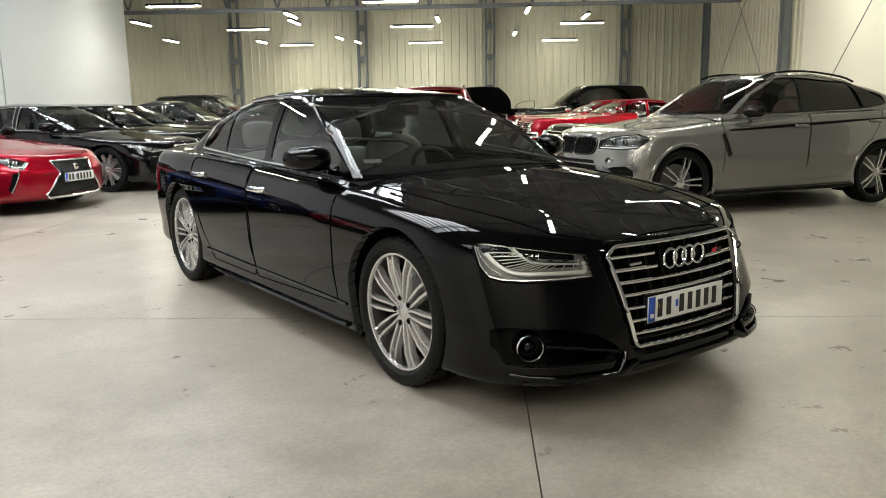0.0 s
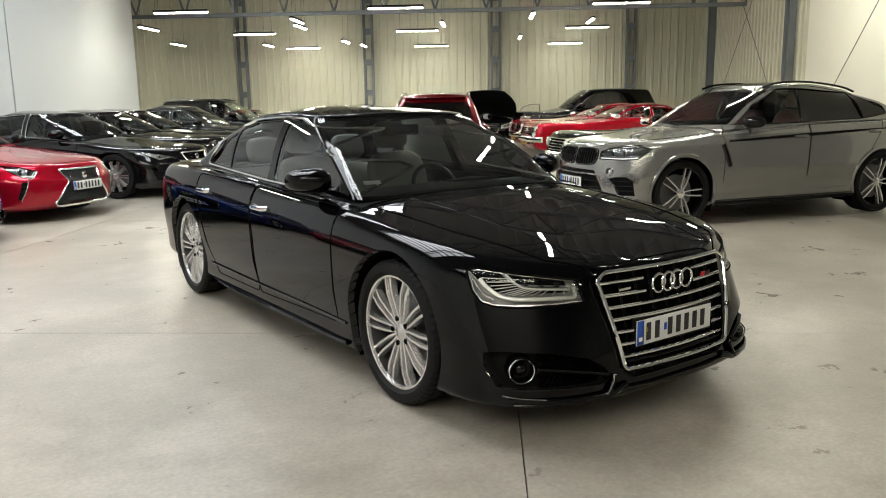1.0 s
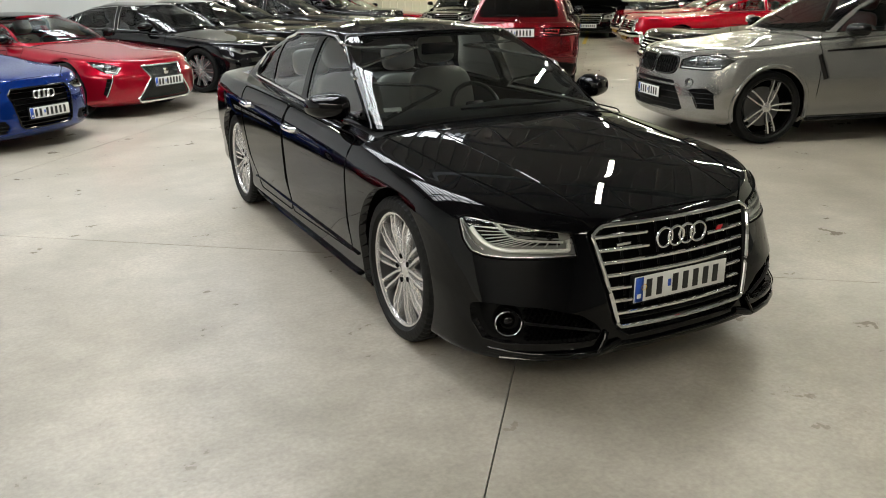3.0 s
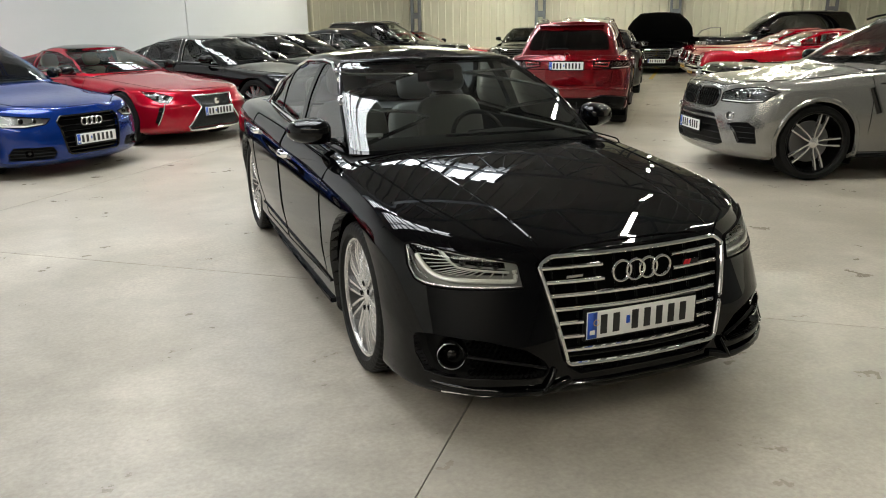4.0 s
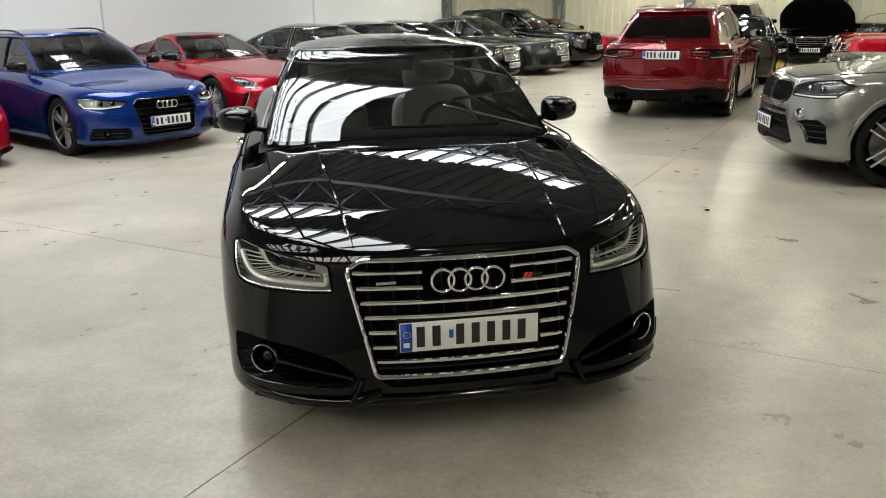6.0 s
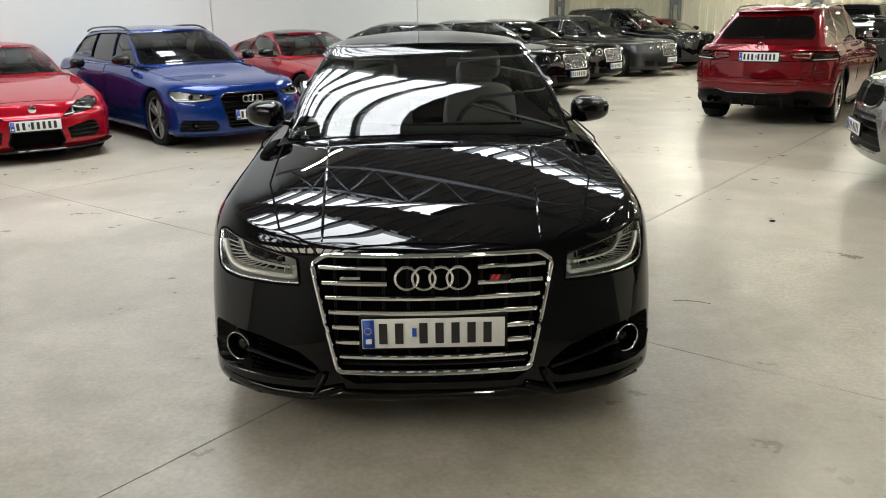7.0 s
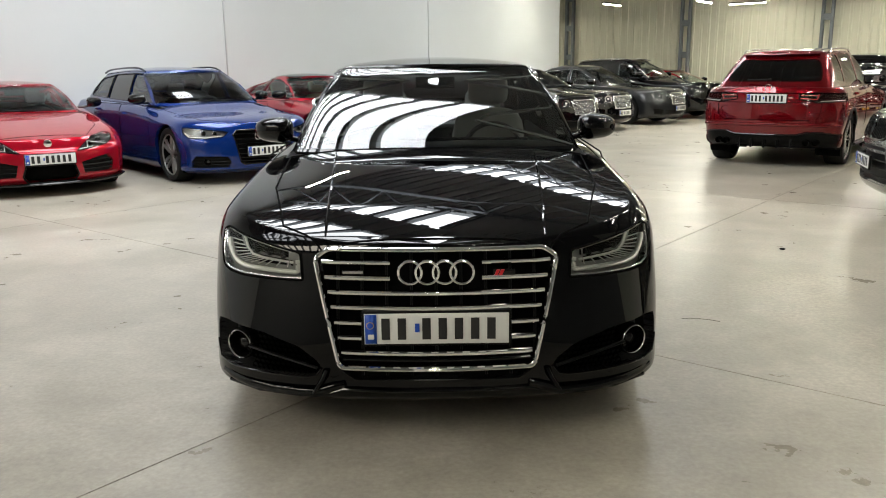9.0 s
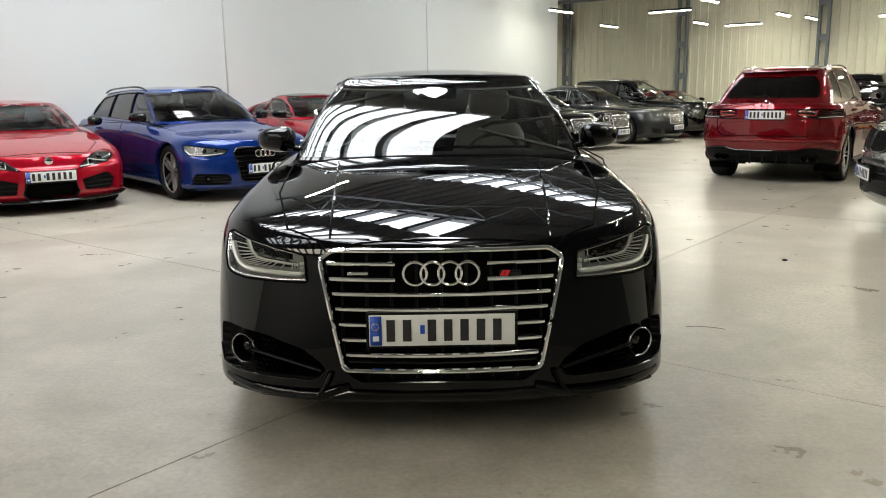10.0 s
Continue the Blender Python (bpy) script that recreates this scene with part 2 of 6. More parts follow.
def slope_curve(pts, x):
    """A smooth curve without overshoot through (x, y) points."""
    px = np.array([p[0] for p in pts], float)
    py = np.array([p[1] for p in pts], float)
    x = np.clip(np.asarray(x, float), px[0], px[-1])
    if len(px) == 1:
        return np.full_like(x, py[0])
    h = np.diff(px)
    d = np.diff(py) / h
    m = np.zeros(len(px))
    m[0], m[-1] = d[0], d[-1]
    for i in range(1, len(px) - 1):
        if d[i - 1] * d[i] > 0:
            w1, w2 = 2 * h[i] + h[i - 1], h[i] + 2 * h[i - 1]
            m[i] = (w1 + w2) / (w1 / d[i - 1] + w2 / d[i])
    i = np.clip(np.searchsorted(px, x) - 1, 0, len(h) - 1)
    t = (x - px[i]) / h[i]
    return ((1 + 2 * t) * (1 - t) ** 2 * py[i] + t * (1 - t) ** 2 * h[i] * m[i]
            + t * t * (3 - 2 * t) * py[i + 1] + t * t * (t - 1) * h[i] * m[i + 1])


def outline(line, nf, ns, nr):
    """Half of a plan outline from the front's middle round to the rear's middle: arrays x, y."""
    F, R, lf, lr = line["F"], line["R"], line["lf"], line["lr"]
    n, n2 = line.get("n", 2.0), line.get("n2", 2.0)
    y1, y2 = F + lf, R - lr
    w = line["w"]
    th = np.linspace(0, math.pi / 2, nf, endpoint=False)
    wf, wr = slope_curve(w, [y1])[0], slope_curve(w, [y2])[0]
    xf = wf * np.sin(th) ** (2 / n)
    yf = y1 - lf * np.cos(th) ** (2 / n)
    ys = np.linspace(y1, y2, ns)
    xs = slope_curve(w, ys)
    tr = np.linspace(math.pi / 2, 0, nr + 1)[1:]
    xr = wr * np.sin(tr) ** (2 / n2)
    yr = y2 + lr * np.cos(tr) ** (2 / n2)
    return np.r_[xf, xs, xr], np.r_[yf, ys, yr]


def shell(lines, centre, counts, steps, cap_power=2.4, cap_steps=14, smooth=2, dome=None, fair=0):
    """A closed upper body: a stack of plan outlines, lofted, with a crowned top. Mirrored; smooth normals kept in a layer."""
    nf, ns, nr = counts
    key = []
    for ln in lines:
        x, y = outline(ln, nf, ns, nr)
        z = slope_curve(ln["z"], y)
        key.append(np.stack([x, y, z], 1))
    key = np.array(key)
    K = len(lines)
    v = np.concatenate([np.linspace(k, k + 1, steps[k], endpoint=False) for k in range(K - 1)] + [[K - 1]])
    grid = np.zeros((len(v), key.shape[1], 3))
    idx = np.arange(K)
    for u in range(key.shape[1]):
        for c in range(3):
            grid[:, u, c] = slope_curve(list(zip(idx, key[:, u, c])), v)
    top = key[-1]
    cols = []
    for c in np.linspace(0, 1, cap_steps + 1)[1:]:
        c = math.sin(c * math.pi / 2) * 0.25 + c * 0.75
        x = top[:, 0] * (1 - c)
        zc = slope_curve(centre, top[:, 1])
        z = top[:, 2] + (zc - top[:, 2]) * (1 - (1 - c) ** cap_power)
        cols.append(np.stack([x, top[:, 1], z], 1))
    grid = np.concatenate([grid, np.array(cols)])
    for _ in range(fair):
        g = grid.copy()
        g[:, 1:-1] = 0.25 * grid[:, :-2] + 0.5 * grid[:, 1:-1] + 0.25 * grid[:, 2:]
        g[:, 1:3] = grid[:, 1:3]
        grid = g
    for _ in range(smooth):
        g = grid.copy()
        g[1:-1] = 0.25 * grid[:-2] + 0.5 * grid[1:-1] + 0.25 * grid[2:]
        g[:, :, 0] = np.where(grid[:, :, 0] == 0, 0, g[:, :, 0])
        grid = g
    if dome:
        n = len(v)
        grid[n - 1:, :, 2] += dome(grid[n - 1:, :, 0], grid[n - 1:, :, 1])
    bm = bmesh.new()
    nrm = bm.verts.layers.float_vector.new("nrm")
    V, U = grid.shape[:2]
    rows = {}
    for sgn in (1, -1):
        vs = [[bm.verts.new((sgn * grid[a, b, 0], grid[a, b, 1], grid[a, b, 2])) for b in range(U)] for a in range(V)]
        for a in range(V - 1):
            for b in range(U - 1):
                q = (vs[a][b], vs[a][b + 1], vs[a + 1][b + 1], vs[a + 1][b])
                bm.faces.new(q if sgn > 0 else q[::-1])
    bmesh.ops.remove_doubles(bm, verts=bm.verts, dist=1e-4)
    bm.normal_update()
    bm.verts.ensure_lookup_table()
    up = sum(f.normal.z * f.calc_area() for f in bm.faces)
    if up < 0:
        bmesh.ops.reverse_faces(bm, faces=bm.faces)
        bm.normal_update()
    for vert in bm.verts:
        vert[nrm] = vert.normal
    return bm


def inside(poly, p):
    hit = False
    j = len(poly) - 1
    for i in range(len(poly)):
        (xi, yi), (xj, yj) = poly[i], poly[j]
        if (yi > p[1]) != (yj > p[1]) and p[0] < (xj - xi) * (p[1] - yi) / (yj - yi) + xi:
            hit = not hit
        j = i
    return hit


def cut(bm, poly, ax=(1, 2), want=None):
    """Cuts an outline (convex or not) seen along one axis into the skin; returns the faces within it."""
    a, b = ax
    lo = [min(p[i] for p in poly) - 0.01 for i in (0, 1)]
    hi = [max(p[i] for p in poly) + 0.01 for i in (0, 1)]

    def near():
        out = []
        for f in bm.faces:
            if want and not want(f):
                continue
            va = [v.co[a] for v in f.verts]
            vb = [v.co[b] for v in f.verts]
            if max(va) > lo[0] and min(va) < hi[0] and max(vb) > lo[1] and min(vb) < hi[1]:
                out.append(f)
        return out

    geo = near()
    for i, p in enumerate(poly):
        q = poly[(i + 1) % len(poly)]
        d = (q[0] - p[0], q[1] - p[1])
        no = Vector((0, 0, 0))
        no[a], no[b] = d[1], -d[0]
        if no.length < 1e-6:
            continue
        co = Vector((0, 0, 0))
        co[a], co[b] = p
        mid, ln = ((p[0] + q[0]) / 2, (p[1] + q[1]) / 2), math.hypot(*d) / 2 + 0.03
        sel = [f for f in geo if f.is_valid]
        sel = [f for f in sel if min(math.hypot(v.co[a] - mid[0], v.co[b] - mid[1]) for v in f.verts) < ln + 0.05]
        rest = [f for f in geo if f.is_valid]
        g = set(sel)
        for f in sel:
            g.update(f.edges)
            g.update(f.verts)
        r = bmesh.ops.bisect_plane(bm, geom=list(g), dist=1e-5, plane_co=co, plane_no=no.normalized())
        geo = list(set(rest) | {x for x in r["geom"] if isinstance(x, bmesh.types.BMFace)})
        geo = [f for f in geo if f.is_valid]
    out = []
    for f in geo:
        c = f.calc_center_median()
        if inside(poly, (c[a], c[b])) and (not want or want(f)):
            out.append(f)
    return out


def lift(bm, faces, lip=0.0, push=0.0):
    """Takes faces out of bm into a mesh of their own; lip turns its border in by that depth; push moves all of it along the normals."""
    out = bmesh.new()
    layer = bm.verts.layers.float_vector["nrm"]
    lay2 = out.verts.layers.float_vector.new("nrm")
    seen = {}
    for f in faces:
        vs = []
        for v in f.verts:
            if v not in seen:
                w = out.verts.new(v.co + v[layer] * push)
                w[lay2] = v[layer]
                seen[v] = w
            vs.append(seen[v])
        out.faces.new(vs)
    bmesh.ops.delete(bm, geom=list(faces), context="FACES")
    if lip:
        turn_in(out, lip)
    return out


def turn_in(bm, depth, where=None):
    layer = bm.verts.layers.float_vector["nrm"]
    edges = [e for e in bm.edges if len(e.link_faces) == 1 and (not where or where(e))]
    if not edges:
        return
    r = bmesh.ops.extrude_edge_only(bm, edges=edges)
    vs = [g for g in r["geom"] if isinstance(g, bmesh.types.BMVert)]
    for v in vs:
        v.co -= v[layer].normalized() * depth
    return vs


# ---------------------------------------------------------------- the hall
def setting(name, bm, material, smooth=False):
    ob = finish(bm, name, material, None, HALL, smooth)
    return tagged(ob, kind="structure")


def hbox(name, lo, hi, material, bevel=0.0):
    return setting(name, boxm(lo, hi, bevel), material)


JS, JQ, GAP = 5.1, 5.1, 0.006
S_JOINT, Q_JOINT = -0.61, -0.88
hbox("ground", (S_NEAR - 1, Q_RIGHT - 1, -0.5), (S_BACK + 1, Q_FAR + 1, -0.022), M["filler"])
floor = tagged(new("floor"), "polished grey concrete floor with saw-cut joints", "floor", kind="structure")
floor.matrix_basis = HALL
s_cuts = [S_NEAR] + [S_JOINT + JS * k for k in range(-2, 7) if S_NEAR < S_JOINT + JS * k < S_BACK] + [S_BACK]
q_cuts = [Q_RIGHT] + [Q_JOINT + JQ * k for k in range(-1, 5) if Q_RIGHT < Q_JOINT + JQ * k < Q_FAR] + [Q_FAR]
for s0, s1 in zip(s_cuts, s_cuts[1:]):
    for q0, q1 in zip(q_cuts, q_cuts[1:]):
        part("slab", boxm((s0 + GAP / 2, q0 + GAP / 2, -0.02), (s1 - GAP / 2, q1 - GAP / 2, 0.0)), M["concrete"], floor, smooth=False)


def ribbed(name, a, b, z0, z1, pitch, depth, inward, material):
    """A wall of trapezoid cladding from plan point a to b (in the hall's plan), with ribs that stand out by depth."""
    bm = bmesh.new()
    a, b = Vector((*a, 0)), Vector((*b, 0))
    d = (b - a).normalized()
    nn = Vector((*inward, 0))
    length = (b - a).length
    pts, t = [], 0.0
    while t < length:
        for dt, h in ((0.0, 0), (pitch * 0.62, 0), (pitch * 0.70, depth), (pitch * 0.92, depth)):
            if t + dt < length:
                pts.append(a + d * (t + dt) + nn * h)
        t += pitch
    pts.append(b)
    back = [b - nn * 0.12, a - nn * 0.12]
    loop = pts + back
    lo = [bm.verts.new((p.x, p.y, z0)) for p in loop]
    hi = [bm.verts.new((p.x, p.y, z1)) for p in loop]
    for i in range(len(loop)):
        j = (i + 1) % len(loop)
        bm.faces.new((lo[i], lo[j], hi[j], hi[i]))
    bm.faces.new(lo)
    bm.faces.new(hi[::-1])
    bmesh.ops.recalc_face_normals(bm, faces=bm.faces)
    return setting(name, bm, material)


ribbed("wall_east", (S_BACK, Q_RIGHT), (S_BACK, Q_FAR), 0, Z_ROOF, 0.30, 0.035, (-1, 0), M["cladding"])
ribbed("wall_south_far", (15.6, Q_RIGHT), (S_BACK, Q_RIGHT), 0, Z_ROOF, 0.30, 0.035, (0, 1), M["cladding"])
hbox("wall_south_near", (3.0, Q_RIGHT - 0.15, 0), (15.6, Q_RIGHT, Z_ROOF), M["cream_wall"])
# unseen stretch of wall, kept dark so the black paint mirrors little light
hbox("wall_south_gate", (S_NEAR, Q_RIGHT - 0.15, 0), (3.0, Q_RIGHT, Z_ROOF), M["gate"])
hbox("wall_north", (S_NEAR, Q_WHITE, 0), (S_WHITE, Q_WHITE + 0.3, Z_ROOF), M["white_wall"])
hbox("wall_north_far", (S_WHITE - 8, Q_FAR, 0), (S_BACK, Q_FAR + 0.15, Z_ROOF), M["cladding"])
hbox("wall_side_far", (S_WHITE - 8.15, Q_WHITE + 0.3, 0), (S_WHITE - 8, Q_FAR, Z_ROOF), M["cladding"])
hbox("wall_west", (S_NEAR - 0.15, Q_RIGHT - 0.15, 0), (S_NEAR, Q_WHITE + 0.3, Z_ROOF), M["gate"])

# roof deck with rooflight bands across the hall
# first two bands are added behind the camera as fill for the car fronts
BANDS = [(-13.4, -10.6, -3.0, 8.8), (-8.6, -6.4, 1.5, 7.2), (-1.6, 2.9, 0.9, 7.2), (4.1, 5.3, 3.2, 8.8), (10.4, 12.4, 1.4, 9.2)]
bm = bmesh.new()
edges_s = [S_NEAR]
for b0, b1, qa, qb in BANDS:
    edges_s += [b0, b1]
edges_s.append(S_BACK)
for i in range(0, len(edges_s), 2):
    box(bm, (edges_s[i], Q_RIGHT - 0.15, Z_ROOF), (edges_s[i + 1], Q_FAR, Z_ROOF + 0.2))
for b0, b1, qa, qb in BANDS:
    box(bm, (b0, Q_RIGHT - 0.15, Z_ROOF), (b1, qa, Z_ROOF + 0.2))
    box(bm, (b0, qb, Z_ROOF), (b1, Q_FAR, Z_ROOF + 0.2))
# trapezoid ribs of the deck
for i in range(0, len(edges_s), 2):
    q = Q_RIGHT + 0.2
    while q < Q_WHITE:
        box(bm, (edges_s[i] + 0.02, q, Z_ROOF - 0.10), (edges_s[i + 1] - 0.02, q + 0.16, Z_ROOF + 0.001))
        q += 0.45
tagged(setting("ceiling", bm, M["roof"]), "grey ribbed steel roof deck with rooflight bands", "ceiling")
# warm tint on the first added band colours the floor ahead of the sedan
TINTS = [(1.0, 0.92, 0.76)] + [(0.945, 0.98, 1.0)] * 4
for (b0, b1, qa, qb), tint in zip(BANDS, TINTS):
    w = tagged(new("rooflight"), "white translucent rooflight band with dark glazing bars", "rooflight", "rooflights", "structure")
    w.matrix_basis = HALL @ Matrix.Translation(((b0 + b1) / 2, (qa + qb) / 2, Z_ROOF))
    hl, hw = (qb - qa) / 2, (b1 - b0) / 2
    k = -hl
    while k <= hl + 0.01:
        part("glazing_bar", boxm((-hw, k - 0.06, -0.10), (hw, k + 0.06, 0.12)), M["steel"], w, smooth=False)
        k += 0.82
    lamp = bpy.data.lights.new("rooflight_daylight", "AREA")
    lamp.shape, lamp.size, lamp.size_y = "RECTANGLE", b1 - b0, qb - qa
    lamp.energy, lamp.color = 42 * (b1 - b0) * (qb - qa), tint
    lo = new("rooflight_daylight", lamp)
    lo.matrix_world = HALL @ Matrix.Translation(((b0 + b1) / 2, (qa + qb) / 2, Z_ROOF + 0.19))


def column(s, q, along, label="grey painted steel lattice column against the cladding"):
    """Two flanges joined by battens."""
    ob = tagged(new("column"), label, "column", "columns", "structure")
    ob.matrix_basis = HALL @ Matrix.Translation((s, q, 0)) @ Matrix.Rotation(0 if along == "q" else math.pi / 2, 4, "Z")
    for sg in (-1, 1):
        part("flange", boxm((-0.12, sg * 0.15 - 0.045, 0), (0.06, sg * 0.15 + 0.045, Z_ROOF), 0.008), M["steel"], ob, smooth=False)
    z = 0.6
    while z < Z_ROOF - 0.3:
        part("batten", boxm((-0.10, -0.106, z), (-0.05, 0.106, z + 0.22)), M["steel"], ob, smooth=False)
        z += 1.15
    return ob


for q in (18.5, 13.6, 8.67, 3.73, -1.17, -6.30):
    column(S_BACK - 0.16, q, "q")
for s in (16.5, 23.9):
    column(s, Q_RIGHT + 0.16, "s")


def truss(s, z0, z1, q0, q1):
    ob = tagged(new("roof_truss"), "galvanised steel lattice roof truss under the deck", "truss", "roof trusses", "structure")
    ob.matrix_basis = HALL @ Matrix.Translation((s, 0, 0))
    part("bottom_chord", boxm((-0.06, q0, z0), (0.06, q1, z0 + 0.12), 0.01), M["galv"], ob, smooth=False)
    part("top_chord", boxm((-0.06, q0, z1 - 0.12), (0.06, q1, z1), 0.01), M["galv"], ob, smooth=False)
    q, n = q0, 0
    while q < q1 - 0.8:
        a, b = (z0 + 0.1, z1 - 0.1) if n % 2 == 0 else (z1 - 0.1, z0 + 0.1)
        part("web", tube(bmesh.new(), (0, q, a), (0, q + 0.8, b), 0.035, 6), M["galv"], ob)
        q += 0.8
        n += 1


for s in (20.3, 14.6, 11.4, 5.4, -0.6, -6.6):
    truss(s, 4.22 if s > 20 else 5.45, 6.8, Q_RIGHT + 0.1, Q_FAR - 0.2 if s > S_WHITE else Q_WHITE - 0.1)


def led_or_fill_lamp(s, q, z, along):
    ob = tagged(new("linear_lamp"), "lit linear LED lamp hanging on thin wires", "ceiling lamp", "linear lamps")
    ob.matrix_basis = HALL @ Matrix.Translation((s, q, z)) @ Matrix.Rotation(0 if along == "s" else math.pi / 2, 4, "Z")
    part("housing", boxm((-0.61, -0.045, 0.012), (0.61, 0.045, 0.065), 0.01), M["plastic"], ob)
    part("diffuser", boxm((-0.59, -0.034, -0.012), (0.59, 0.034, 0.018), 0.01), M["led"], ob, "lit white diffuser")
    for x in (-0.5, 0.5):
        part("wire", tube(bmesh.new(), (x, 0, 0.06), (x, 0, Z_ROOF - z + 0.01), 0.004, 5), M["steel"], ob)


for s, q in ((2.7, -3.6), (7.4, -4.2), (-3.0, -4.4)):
    led_or_fill_lamp(s, q, 4.0, "q")
# out of view: front-right pair follows chrome glints, third is added wall fill
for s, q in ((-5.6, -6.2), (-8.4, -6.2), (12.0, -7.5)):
    led_or_fill_lamp(s, q, 4.0, "q")
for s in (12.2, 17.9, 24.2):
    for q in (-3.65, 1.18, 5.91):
        led_or_fill_lamp(s, q, 3.47, "q")
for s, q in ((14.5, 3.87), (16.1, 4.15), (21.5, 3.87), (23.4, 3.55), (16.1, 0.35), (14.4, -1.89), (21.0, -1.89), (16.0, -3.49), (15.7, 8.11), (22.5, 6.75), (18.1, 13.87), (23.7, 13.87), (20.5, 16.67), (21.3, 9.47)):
    led_or_fill_lamp(s, q, 3.47, "s")
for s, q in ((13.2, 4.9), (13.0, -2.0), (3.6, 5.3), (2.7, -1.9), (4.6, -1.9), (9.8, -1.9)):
    led_or_fill_lamp(s, q, 4.02, "s")
# two lamps added above the view to brighten the south wall
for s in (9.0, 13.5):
    led_or_fill_lamp(s, -7.3, 5.3, "s")

# painted lines on the floor
def floor_line(a, b, w, label):
    a, b = Vector((*a, 0)), Vector((*b, 0))
    d = b - a
    m = Matrix.Translation(a) @ Matrix.Rotation(math.atan2(d.y, d.x), 4, "Z")
    ob = finish(boxm((0, -w / 2, 0.0), (d.length, w / 2, 0.003)), "floor_marking", M["yellow_line"], None, m, False)
    tagged(ob, label, "floor marking", kind="structure")


floor_line((12.04, 13.84), (16.9, 19.8), 0.10, "yellow painted line on the concrete floor")

# a hair-thin scrap of cable and a dark crumb on the floor
scrap = finish(sweep([(1.352, -1.065, 0.0025), (1.40, -1.060, 0.0025), (1.45, -1.070, 0.0025), (1.50, -1.092, 0.0025), (1.545, -1.125, 0.0025)], 0.0013, 6), "cable_scrap", M["filler"])
tagged(scrap, "thin black scrap of cable lying on the concrete", "cable scrap")
crumb = bmesh.new()
bmesh.ops.create_icosphere(crumb, subdivisions=2, radius=0.024)
for v in crumb.verts:
    v.co = Vector((v.co.x * (1.0 + 0.25 * noise.noise(v.co * 60)), v.co.y * 0.7, v.co.z * 0.35))
crumb = finish(crumb, "dirt_crumb", M["plastic"], None, Matrix.Translation((2.628, 0.615, 0.007)))
tagged(crumb, "small dark crumb of dirt on the concrete", "dirt")

# conduit and joints on the white wall, braces on the south wall
for s in (5.5, 11.55):
    ob = finish(tube(bmesh.new(), (s, Q_WHITE - 0.012, 0.0), (s, Q_WHITE - 0.012, Z_ROOF), 0.016, 8), "wall_conduit", M["white_wall"], None, HALL)
    tagged(ob, "thin white conduit up the white wall", "conduit", kind="structure")
for a, b in (((8.2, 1.2), (14.2, 6.6)), ((14.2, 1.2), (8.2, 6.6)), ((17.4, 1.2), (23.0, 6.6)), ((23.0, 1.2), (17.4, 6.6))):
    ob = finish(tube(bmesh.new(), (a[0], Q_RIGHT + 0.10, a[1]), (b[0], Q_RIGHT + 0.10, b[1]), 0.011, 8), "wall_brace", M["galv"], None, HALL)
    tagged(ob, "grey steel brace rod across the wall bay", "brace", "wall braces", "structure")


# ---------------------------------------------------------------- vehicles
from mathutils.bvhtree import BVHTree


def mirror_poly(poly):
    return [(-p[0], p[1]) for p in poly]


